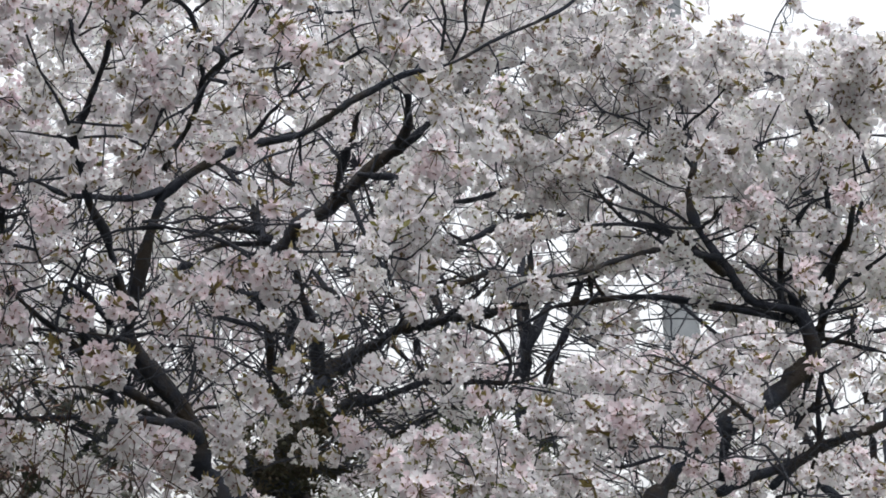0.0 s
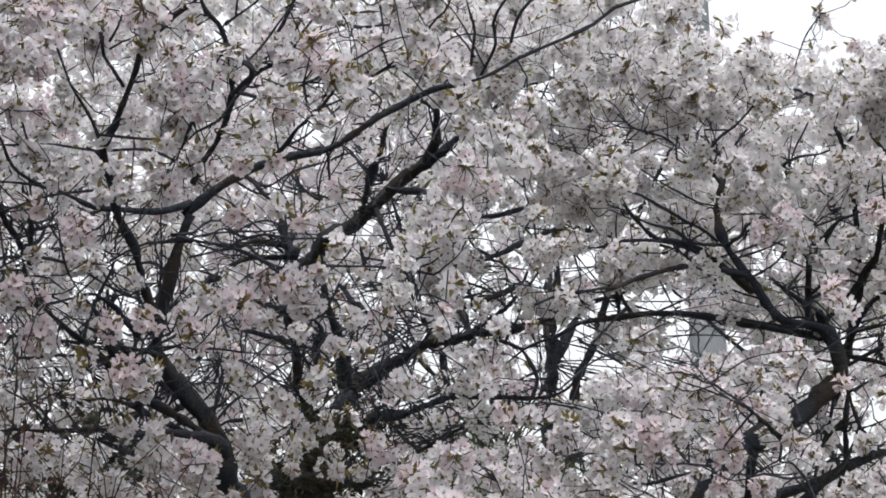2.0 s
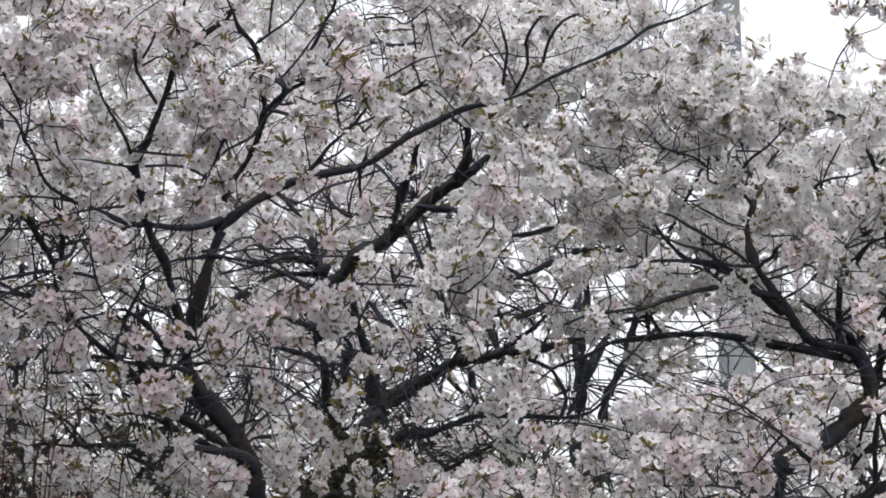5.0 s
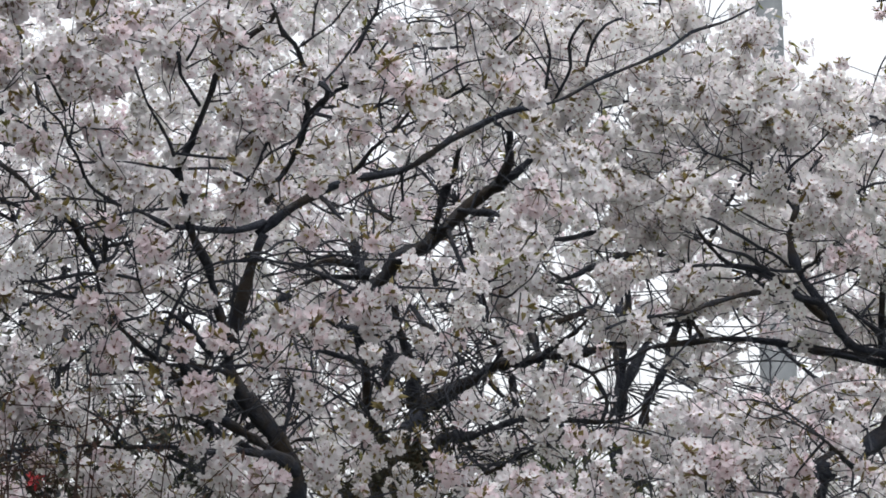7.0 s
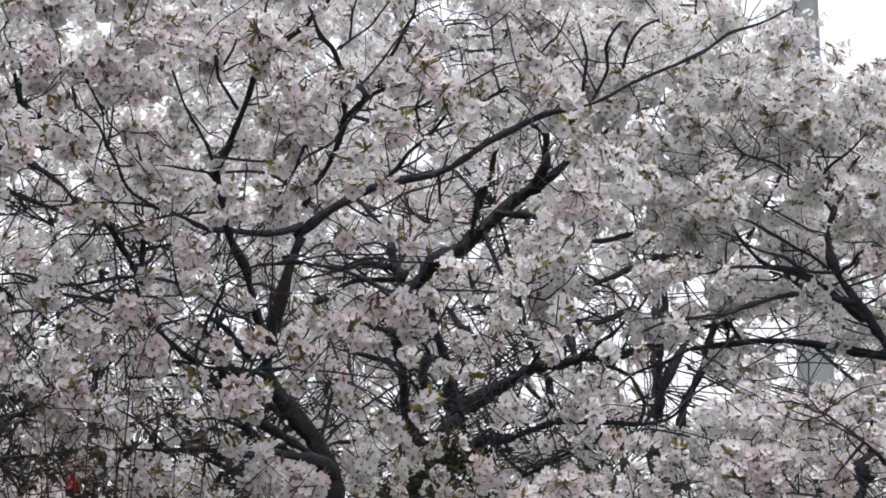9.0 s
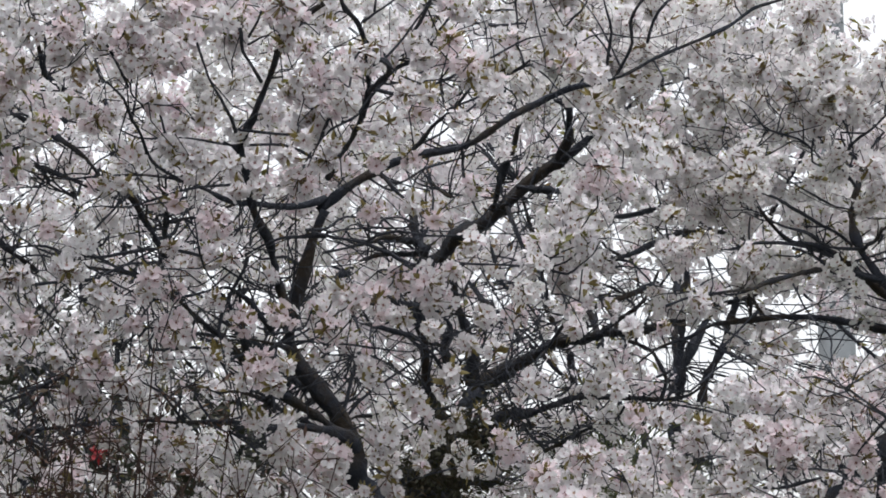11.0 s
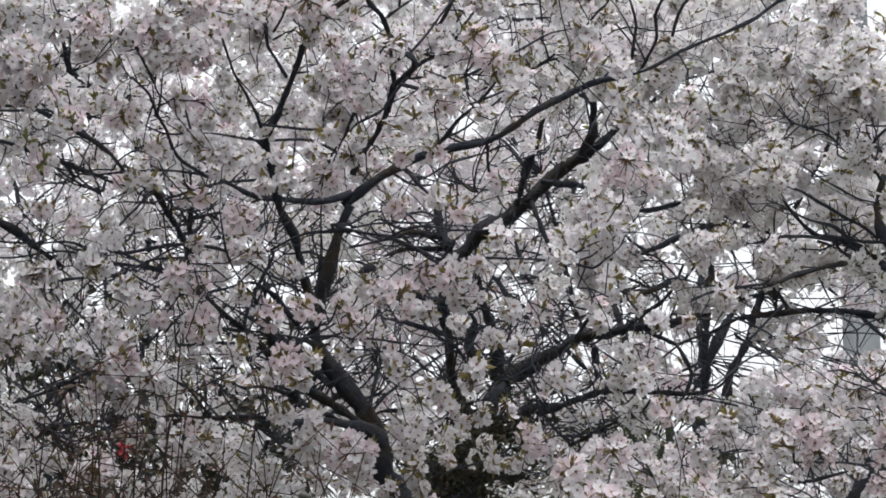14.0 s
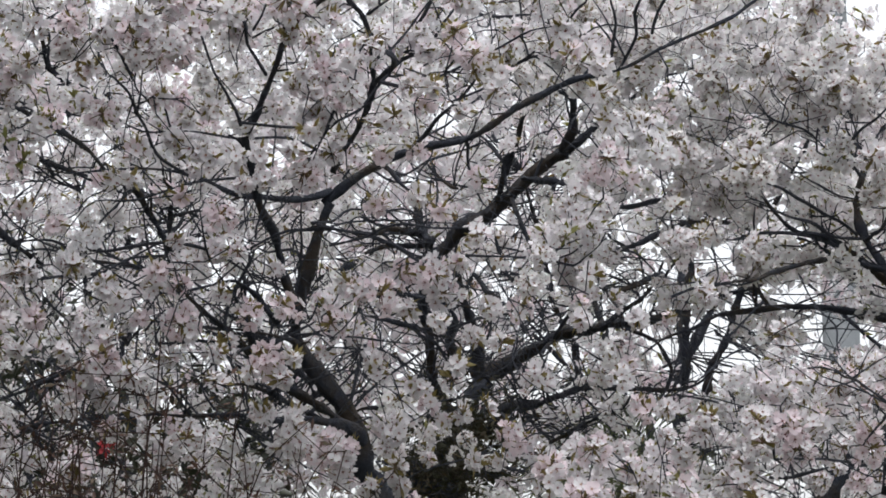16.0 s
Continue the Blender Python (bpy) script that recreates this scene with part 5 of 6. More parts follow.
def bearings():
    """Every limb that is to stay bare, as bearings from the standing point: across, rise, girth, distance."""
    b = np.concatenate([l for t in (tree_near, tree_back, tree_side) for l in t.bare])
    return np.stack([b[:, 0] / b[:, 1], (b[:, 2] - EYE[2]) / b[:, 1], b[:, 3] / b[:, 1], b[:, 1]], -1)


BARE_BEARING = bearings()


def skyline(across):
    """How high the crowns reach: they fall away beside the pole."""
    if across < 0.152:
        return 0.50
    return 0.318 if across < 0.160 else 0.2985 + 0.004 * math.sin(across * 190) + 0.003 * math.sin(across * 613)


def free(p, radius, keep):
    """Whether a bunch at p leaves the sky gaps open and the stout limbs behind it bare."""
    b = np.array([p[0] / p[1], (p[2] - EYE[2]) / p[1]])
    r = radius / p[1]
    if b[1] + 0.6 * r > skyline(b[0]):
        return False
    o = OPEN
    if (((b[0] - o[:, 0]) / (o[:, 2] + 0.6 * r)) ** 2 + ((b[1] - o[:, 1]) / (o[:, 3] + 0.6 * r)) ** 2 < 1).any():
        return False
    g = BARE_BEARING
    hit = (np.hypot(b[0] - g[:, 0], b[1] - g[:, 1]) < 0.75 * r + g[:, 2]) & (g[:, 3] > p[1]) & (g[:, 2] > 0.0004)
    return not hit.any() or keep > (0.96 if g[hit, 2].max() > 0.0022 else 0.8 if g[hit, 2].max() > 0.0014 else 0.62 if g[hit, 2].max() > 0.00072 else 0.36)


def dress(tree, box, twigs, detail, per_twig, singles, reach=0.32, bloom=1.0, mats=FLOWER_MATS):
    """Grows twigs from the limbs into the crown's space and hangs blossom bunches along them."""
    rng = tree.rng
    wood = np.concatenate(tree.lines)
    shape, hung = Shape(), []
    (x0, x1), (y0, y1), (z0, z1) = box
    made = 0
    for _ in range(twigs * 8):
        if made >= twigs:
            break
        y = rng.uniform(y0, y1)
        p = np.array([rng.uniform(x0, x1) * y, y, EYE[2] + rng.uniform(z0, z1) * y])
        if not free(p, 0.045, rng.random()):
            continue
        gap = np.linalg.norm((wood[:, :3] - p) * (1, 0.6, 1), axis=1) + 0.4 * np.maximum(0, wood[:, 2] - p[2]) + 0.30 * rng.random(len(wood))
        q = wood[np.argmin(gap)]
        span = np.linalg.norm(p - q[:3])
        if span > reach * 2.2 or span < 0.03:
            continue
        bend = rng.normal(0, 0.17, 3) * span + np.array([0, 0, -0.08 * span])
        r = min(q[3] * 0.7, 0.0024 + 0.004 * span)
        line = spline([(*q[:3], r), (*(q[:3] * 0.6 + p * 0.4 + bend), r * 0.8), (*(q[:3] * 0.25 + p * 0.75 + bend * 0.6), r * 0.65), (*p, 0.0016)], 0.035)
        line[1:-1, :3] += wander(rng, len(line) - 2, 2) * (0.010 + 0.03 * span)
        if any((c[2] - EYE[2]) / c[1] > skyline(c[0] / c[1]) for c in line):
            continue
        if (rng.random() < 0.65 or span > 0.22) and not all(free(c, 0.0, 1) for c in line[::3]):
            continue
        tube(shape, line, 4, 0)
        wood = np.vstack([wood, line[len(line) // 3::2]])
        made += 1
        for _ in range(2):
            at = line[rng.integers(len(line) // 4, len(line))]
            d = rng.standard_normal(3) + (p - q[:3]) / span * 0.8 + (0, 0, 0.3)
            d *= rng.uniform(0.03, 0.075) / np.linalg.norm(d)
            tip = at[:3] + d
            if (tip[2] - EYE[2]) / tip[1] > skyline(tip[0] / tip[1]):
                continue
            tube(shape, [(*at[:3], 0.0023), (*(at[:3] + d * 0.5 + rng.normal(0, 0.008, 3)), 0.002), (*tip, 0.0014)], 3, 0)
            if rng.random() < 0.4 and free(tip, 0.045, rng.random()):
                hung.append((tip, 0.9, False))
        for k in range(per_twig):
            at = line[int((1 - min(0.75, 0.06 / span * k) - 0.03 * rng.random()) * (len(line) - 1))]
            c = at[:3] + rng.normal(0, 0.016, 3) + (0, -0.014, 0)
            across, rise = c[0] / c[1], (c[2] - EYE[2]) / c[1]
            if c[1] > 6.6 and across < 0.06 and 0.17 < rise < 0.27 and rng.random() < 0.3:
                continue
            if rise < 0.17 and rng.random() < (0.72 if c[1] > 6.6 and across < 0.0 else 0.55 if across < -0.12 else 0.3 if across < -0.04 else 0.4):
                continue
            if free(c, 0.045, rng.random()):
                hung.append((c, 1.0, False))
    wood = np.concatenate([wood, *tree.perches])
    for x, y, z, size in tree.spots:
        p = np.array((x, y, z))
        q = wood[np.argmin(np.linalg.norm(wood[:, :3] - p, axis=1))]
        line = spline([(*q[:3], 0.0018), (*((q[:3] + p) / 2 + rng.normal(0, 0.05, 3) + (0, 0.05, -0.01)), 0.0015), (x, y, z, 0.0011)], 0.045)
        line[1:-1, :3] += wander(rng, len(line) - 2, 2) * 0.013
        tube(shape, line, 4, 0)
        hung.insert(0, (p, 1.0, 2 if size > 0.045 else 1 if size > 0.036 else 3))
    v, t, m, a = shape.done()
    child("brushwood", mesh_from("brushwood", v, t, m, [TWIG_BARK]), tree.base, "tangle of thin dark twigs", "stuff")
    rest = Shape()
    pool, spare, small = BUNCHES[detail], BUNCHES[1], BUNCHES[0]
    def pair(b):
        return mesh_from("blossom", *b[0][:3], mats, b[0][3]), mesh_from("leaf_tuft", *b[1][:3], mats, b[1][3])

    meshes = [pair(b) for b in pool] if singles else []
    spots, tree.spots = tree.spots, []
    bigs = [pair(b) for b in BIG_BUNCHES] if spots or detail == 2 else []
    littles = [pair(b) for b in SMALL_BUNCHES] if spots else []
    order = sorted(range(len(hung)), key=lambda i: (not hung[i][2], hung[i][0][1]))
    for rank, i in enumerate(order):
        p, size, big = hung[i]
        m = facing(p, (rng.normal(0, 0.5), rng.normal(0, 0.5), 1), rng.uniform(0, 6.28), size * rng.uniform(0.9, 1.12) * (1.0 if big else bloom))
        if rank < singles:
            kin = bigs if big == 2 or (not big and detail == 2 and rng.random() < 0.25) else littles if big == 3 else meshes
            me = kin[rng.integers(len(kin))]
            ob = child("blossom", me[0], tree.base)
            ob.matrix_basis = Matrix(m.tolist())
            child("leaf_tuft", me[1], ob, "bronze-green young leaves")
        else:
            rest.put_all((spare if p[1] < 5.6 else small)[rng.integers(10)], m)
    if rest.n:
        child("blossoms", rest.mesh("blossoms", mats), tree.base, "mass of pale pink-white blossoms", "stuff")
    print("dressed", len(hung), "bunches", made, "twigs")


def boughs(tree, count, below=9.0, back=0.45):
    """Crooked side branches that fill the crown between the limbs."""
    rng = tree.rng
    pick = [l for l in tree.bare if l[:, 3].max() > 0.004]
    share = np.array([len(l) for l in pick], dtype=float)
    share /= share.sum()
    for _ in range(count):
        l = pick[rng.choice(len(pick), p=share)]
        i = rng.integers(len(l))
        q = l[i]
        if q[1] < 4.2 or (q[2] - EYE[2]) / q[1] > below:
            continue
        d = l[min(i + 2, len(l) - 1), :3] - l[max(i - 2, 0), :3]
        d = d / (np.linalg.norm(d) + 1e-9) * 0.5 + rng.standard_normal(3) * (0.8, 0.5, 0.6) + (0, back, 0.25)
        d /= np.linalg.norm(d)
        k = rng.integers(4, 8)
        r = min(0.75 * q[3], rng.uniform(0.003, 0.0065))
        p, pts = q[:3].copy(), [(*q[:3], r)]
        for s in range(k):
            d = d + rng.normal(0, 0.36, 3) + (0, 0.06, 0.05)
            d /= np.linalg.norm(d)
            p = p + d * rng.uniform(0.05, 0.13)
            pts.append((*p, r * (1 - 0.75 * (s + 1) / k)))
        if p[0] / p[1] > 0.14 and (p[2] - EYE[2]) / p[1] > 0.285:
            continue
        limb(tree, *pts, bare=False)


def sprigs(tree, box, count, girth, tip, reach=0.7):
    """Crooked dark side twigs that grow from the limbs and end in short upturned forks."""
    rng = tree.rng
    wood = np.concatenate(tree.lines)
    (x0, x1), (y0, y1), (z0, z1) = box
    for _ in range(count):
        y = rng.uniform(y0, y1)
        p = np.array([rng.uniform(x0, x1) * y, y, EYE[2] + rng.uniform(z0, z1) * y])
        if not free(p, 0.03, 1):
            continue
        gap = np.linalg.norm((wood[:, :3] - p) * (1, 0.7, 1), axis=1) + 0.5 * np.maximum(0, wood[:, 2] - p[2]) + 0.2 * rng.random(len(wood))
        q = wood[np.argmin(gap)]
        span = np.linalg.norm(p - q[:3])
        if span > reach or span < 0.06:
            continue
        r, n = min(0.7 * q[3], rng.uniform(*girth)), max(3, int(span / 0.07))
        pts = [(*q[:3], r)]
        for k in range(1, n):
            u = k / n
            pts.append((*(q[:3] * (1 - u) + p * u + rng.normal(0, 0.021, 3) + (0, 0.10 * span * math.sin(math.pi * u), 0)), r * (1 - 0.45 * u)))
        pts.append((*p, 0.5 * r))
        if any((c[2] - EYE[2]) / c[1] > skyline(c[0] / c[1]) - 0.004 for c in pts):
            continue
        limb(tree, *pts)
        for k in range(rng.integers(2, 4)):
            at = np.array(pts[-1 - (k > 1)])
            d = np.array([rng.normal(0, 0.6), rng.normal(-0.25, 0.3), rng.uniform(0.3, 1.0)])
            d *= rng.uniform(*tip) / np.linalg.norm(d)
            e = at[:3] + d
            if (e[2] - EYE[2]) / e[1] < skyline(e[0] / e[1]) - 0.004:
                limb(tree, (*at[:3], 0.55 * r), (*(at[:3] + 0.5 * d + rng.normal(0, 0.009, 3)), 0.45 * r), (*e, 0.3 * r))


sprigs(tree_side, ((0.08, 0.24), (6.2, 7.0), (0.19, 0.31)), 60, (0.0046, 0.0068), (0.05, 0.13))
sprigs(tree_side, ((0.03, 0.13), (6.0, 6.7), (0.22, 0.31)), 30, (0.0044, 0.0062), (0.05, 0.13), 1.1)
sprigs(tree_near, ((-0.22, -0.08), (4.8, 5.8), (0.13, 0.20)), 34, (0.0032, 0.0055), (0.05, 0.12), 0.5)
sprigs(tree_back, ((-0.24, 0.10), (6.4, 7.6), (0.10, 0.25)), 85, (0.0045, 0.0085), (0.08, 0.18), 0.6)
sprigs(tree_back, ((-0.05, 0.12), (6.4, 7.6), (0.26, 0.34)), 60, (0.0036, 0.0058), (0.06, 0.15), 0.9)
BARE_BEARING = bearings()
boughs(tree_near, 55)
boughs(tree_side, 70)
boughs(tree_near, 14, 0.17)
boughs(tree_side, 90, 0.16)
boughs(tree_back, 200, 0.20, -0.1)
boughs(tree_back, 300, back=0.0)
dress(tree_near, ((-0.30, 0.08), (4.3, 6.3), (0.03, 0.37)), 270, 2, 4, 300)
dress(tree_side, ((0.02, 0.29), (4.8, 7.0), (0.03, 0.20)), 160, 2, 4, 150)
dress(tree_side, ((0.02, 0.29), (6.2, 7.8), (0.15, 0.33)), 340, 2, 4, 150, bloom=1.2, mats=PALE_MATS)
dress(tree_back, ((-0.33, 0.26), (6.6, 9.5), (0.03, 0.37)), 980, 1, 3, 300, 0.42, 1.15, PALE_MATS)


def shading_crown(tree, x0, x1, y0, y1, top, count):
    """Loose blossoms added overhead, above all that is in view, to shade the crowns below."""
    rng = tree.rng
    fl = Shape()
    for _ in range(count):
        y = rng.uniform(y0, y1)
        low = EYE[2] + 0.42 * y + 0.1
        p = (rng.uniform(x0, x1), y, low + (top - low) * rng.random() ** 1.5)
        fl.put_all(BUNCHES[0][rng.integers(len(BUNCHES[0]))], facing(p, (0, 0, 1), rng.uniform(0, 6.28), rng.uniform(1.5, 2.1)))
    child("blossoms", fl.mesh("blossoms", FLOWER_MATS), tree.base, "mass of pale pink-white blossoms", "stuff")


# Unseen occluders, added only over the left side.
shading_crown(tree_near, -3.2, -0.7, 5.0, 7.0, 5.0, 160)
shading_crown(tree_back, -3.2, -0.7, 7.0, 10.0, 6.2, 200)


def far_tree(x, y, height, spread, seed, count):
    """A cherry tree farther off: trunk, limbs and a crown of small blossoms."""
    t = Tree("distant cherry tree covered in pale blossom", seed)
    rng = t.rng
    fork = np.array([x, y, min(2.3, height * 0.4)])
    limb(t, (x, y, -0.05, 0.2), (x + 0.05, y, 1.2, 0.16), (*fork, 0.14), bare=False)
    for k in range(11):
        a = k * 2.4 + rng.normal(0, 0.3)
        tip = np.array([x + spread * 0.85 * math.cos(a), y + spread * 0.7 * math.sin(a), height * rng.uniform(0.6, 0.97)])
        if not free(tip, 0.1, 1):
            continue
        mid = fork * 0.45 + tip * 0.55 + (0, 0, 0.2) + rng.normal(0, 0.12, 3)
        if (mid[2] - EYE[2]) / mid[1] > skyline(mid[0] / mid[1]) - 0.01:
            continue
        limb(t, (*fork, 0.05), (*(fork * 0.75 + mid * 0.25), 0.028), (*mid, 0.016), (*tip, 0.006), bare=False)
    wood = np.concatenate(t.lines)
    sh, fl = Shape(), Shape()
    for k in range(count):
        d = rng.standard_normal(3)
        d *= rng.uniform(0.2, 1.0) ** 0.5 / np.linalg.norm(d)
        p = np.array([x, y, height * 0.62]) + d * (spread, spread, height * 0.40)
        if not free(p, 0.11, 1):
            continue
        q = wood[np.argmin(np.linalg.norm(wood[:, :3] - p, axis=1))]
        if k % 2 == 0 and all((c[2] - EYE[2]) / c[1] < skyline(c[0] / c[1]) for c in (q, (q[:3] + p) / 2, q[:3] * 0.25 + p * 0.75)):
            tube(sh, spline([(*q[:3], 0.005), (*((q[:3] + p) / 2 + rng.normal(0, 0.05, 3)), 0.004), (*p, 0.002)], 0.15), 3, 0)
        for _ in range(3):
            fl.put_all(FAR_BUNCHES[rng.integers(10)], facing(p + rng.normal(0, 0.06, 3), (0, 0, 1), rng.uniform(0, 6.28), rng.uniform(1.6, 2.1)))
    child("brushwood", mesh_from("brushwood", *sh.done()[:3], [TWIG_BARK]), t.base, "", "stuff")
    child("blossoms", fl.mesh("blossoms", FLOWER_MATS), t.base, "mass of pale blossoms", "stuff")


far_tree(0.9, 12.0, 6.4, 2.0, 21, 1100)
far_tree(-2.3, 13.0, 6.4, 2.4, 22, 1400)
far_tree(3.1, 12.6, 5.0, 1.9, 23, 600)

def trunk(tree, seed, *points):
    """The lower trunk, from its flared foot in the ground up to the fork of the limbs."""
    rng = np.random.default_rng(seed)
    s = Shape()
    line = spline(points, 0.05)
    line[1:-1, :3] += wander(rng, len(line) - 2, 6) * 0.008
    tube(s, line, 16, 0, 0.11, rng)
    child("trunk", mesh_from("trunk", *s.done()[:3], [BARK]), tree.base)


trunk(tree_near, 41, (-0.16, 5.86, -0.06, 0.155), (-0.17, 5.84, 0.12, 0.105), (-0.20, 5.78, 0.9, 0.080), (-0.24, 5.71, 1.5, 0.064), (-0.282, 5.655, 1.91, 0.0525))
trunk(tree_back, 42, (-0.26, 9.22, -0.06, 0.26), (-0.265, 9.22, 0.15, 0.19), (-0.29, 9.20, 1.2, 0.155), (-0.30, 9.20, 1.9, 0.145), (-0.30, 9.20, 2.16, 0.130))
trunk(tree_side, 43, (0.42, 6.60, -0.06, 0.165), (0.43, 6.61, 0.12, 0.115), (0.52, 6.64, 0.9, 0.085), (0.64, 6.67, 1.55, 0.066), (0.738, 6.69, 1.86, 0.0535))


# ---- ground ----
def ground():
    m, n, l, bsdf, out = material("damp_grass_and_soil")
    a, b = noise_node(n, 0.6), noise_node(n, 14.0)
    ca = ramp(n, [(0.35, (0.05, 0.06, 0.025)), (0.65, (0.09, 0.075, 0.05))])
    cb = ramp(n, [(0.3, (0.6, 0.6, 0.6)), (0.7, (1.2, 1.2, 1.2))])
    l.new(a.outputs["Fac"], ca.inputs["Fac"])
    l.new(b.outputs["Fac"], cb.inputs["Fac"])
    l.new(mixed(n, l, "MULTIPLY", 1.0, ca.outputs["Color"], cb.outputs["Color"]), bsdf.inputs["Base Color"])
    bsdf.inputs["Roughness"].default_value = 0.9
    bump = n.new("ShaderNodeBump")
    bump.inputs["Distance"].default_value = 0.02
    l.new(b.outputs["Fac"], bump.inputs["Height"])
    l.new(bump.outputs[0], bsdf.inputs["Normal"])
    s = 3000
    me = mesh_from("ground", [(-s, -s, 0), (s, -s, 0), (s, s, 0), (-s, s, 0)], [(0, 1, 2), (0, 2, 3)], [0, 0], [m], smooth=False)
    tagged(new("ground", me), "damp grass and bare soil under the trees", "ground", kind="structure")


ground()


def light_block_walls():
    """Plain unseen walls, added behind and left of the standing point to block sky light."""
    m = bark_material("dark_blocker", (0.05, 0.05, 0.045), (0.09, 0.085, 0.08), scale=0.4)
    bm = bmesh.new()
    bmesh.ops.create_cube(bm, size=1.0, matrix=Matrix.LocRotScale((0, -4.2, 1.9), None, (30, 0.3, 4.0)))
    bmesh.ops.bevel(bm, geom=bm.edges[:], offset=0.02, segments=2, affect="EDGES")
    me = bpy.data.meshes.new("blocker_south")
    bm.to_mesh(me)
    bm.free()
    me.materials.append(m)
    tagged(new("blocker_south", me), "unseen dark wall added behind to cut low sky light", "wall", kind="structure")
    # Added out of view, tall, to keep the lower left dim.
    bm = bmesh.new()
    bmesh.ops.create_cube(bm, size=1.0, matrix=Matrix.LocRotScale((-3.5, 2.2, 4.4), None, (0.3, 12.5, 9.0)))
    bmesh.ops.bevel(bm, geom=bm.edges[:], offset=0.02, segments=2, affect="EDGES")
    me = bpy.data.meshes.new("blocker_west")
    bm.to_mesh(me)
    bm.free()
    me.materials.append(m)
    tagged(new("blocker_west", me), "unseen tall dark wall added to cut light from the left", "wall", kind="structure")


light_block_walls()

def moss(tree, x, y, z, size, count):
    """Clumps of moss and small fern leaves at the trunk, massed dark to stand in for shade."""
    rng = tree.rng
    green = leafy_material("shade_fill_moss", [(0.0, (0.018, 0.022, 0.008)), (0.6, (0.03, 0.028, 0.012)), (1.0, (0.05, 0.034, 0.016))], 0.15, 0.8)
    s = Shape()
    for _ in range(count):
        d = rng.standard_normal(3)
        p = np.array((x, y, z)) + d * size * (0.55, 0.4, 0.5)
        w = rng.standard_normal(3) + (0, -0.4, -0.2)
        leaf_blade(s, p, w / np.linalg.norm(w), rng.uniform(0.02, 0.05), rng)
    v, t, m, a = s.done()
    child("moss", mesh_from("moss", v, t, np.zeros(len(t)), [green]), tree.base, "clumps of moss and fern, massed dark to deepen the trunk's shade", "stuff")


# Thickened and brought forward of the trunk to fit the camera's view.
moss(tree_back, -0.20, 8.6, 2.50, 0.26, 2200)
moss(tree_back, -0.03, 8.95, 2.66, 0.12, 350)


# ---- pole behind the trees ----
def plain_material(name, a, b, rough, scale, metal=0.0):
    m, n, l, bsdf, out = material(name)
    t = noise_node(n, scale, 6.0, 0.65)
    tex = n.new("ShaderNodeTexCoord")
    l.new(tex.outputs["Object"], t.inputs["Vector"])
    col = ramp(n, [(0.3, a), (0.7, b)])
    l.new(t.outputs["Fac"], col.inputs["Fac"])
    l.new(col.outputs["Color"], bsdf.inputs["Base Color"])
    bsdf.inputs["Roughness"].default_value, bsdf.inputs["Metallic"].default_value = rough, metal
    bump = n.new("ShaderNodeBump")
    bump.inputs["Strength"].default_value, bump.inputs["Distance"].default_value = 0.3, 0.004
    l.new(t.outputs["Fac"], bump.inputs["Height"])
    l.new(bump.outputs[0], bsdf.inputs["Normal"])
    return m


def utility_pole():
    grey_paint = plain_material("weathered_concrete", (0.15, 0.165, 0.18), (0.22, 0.235, 0.25), 0.8, 4.0)
    steel = plain_material("galvanised_steel", (0.25, 0.26, 0.27), (0.38, 0.39, 0.40), 0.45, 20.0, 0.8)
    rng = np.random.default_rng(3)
    base = tagged(new("utility_pole"), "tall tapered grey concrete pole standing behind the cherry trees", "pole", kind="thing")
    base.location = (3.03, 19.7, 0)
    s = Shape()
    tube(s, [(0, 0, z, 0.197 - 0.0067 * z) for z in np.linspace(-0.05, 11.0, 40)], 28, 0)
    child("shaft", mesh_from("shaft", *s.done()[:3], [grey_paint]), base)
    for z in (3.6, 5.6, 9.6):
        s = Shape()
        r = 0.197 - 0.0067 * z
        tube(s, [(0, 0, z, r + 0.004), (0, 0, z + 0.01, r + 0.014), (0, 0, z + 0.07, r + 0.014), (0, 0, z + 0.08, r + 0.004)], 28, 0)
        child("steel_band", mesh_from("steel_band", *s.done()[:3], [steel]), base, "galvanised steel band")
    for k in range(10):
        z, side = 3.0 + 0.45 * k, 1 if k % 2 else -1
        r = 0.197 - 0.0067 * z
        s = Shape()
        tube(s, [(side * (r - 0.02), 0, z, 0.008), (side * (r + 0.10), 0, z, 0.008), (side * (r + 0.11), 0, z + 0.03, 0.008)], 8, 0)
        child("step_bolt", mesh_from("step_bolt", *s.done()[:3], [steel]), base, "steel climbing bolt")


utility_pole()


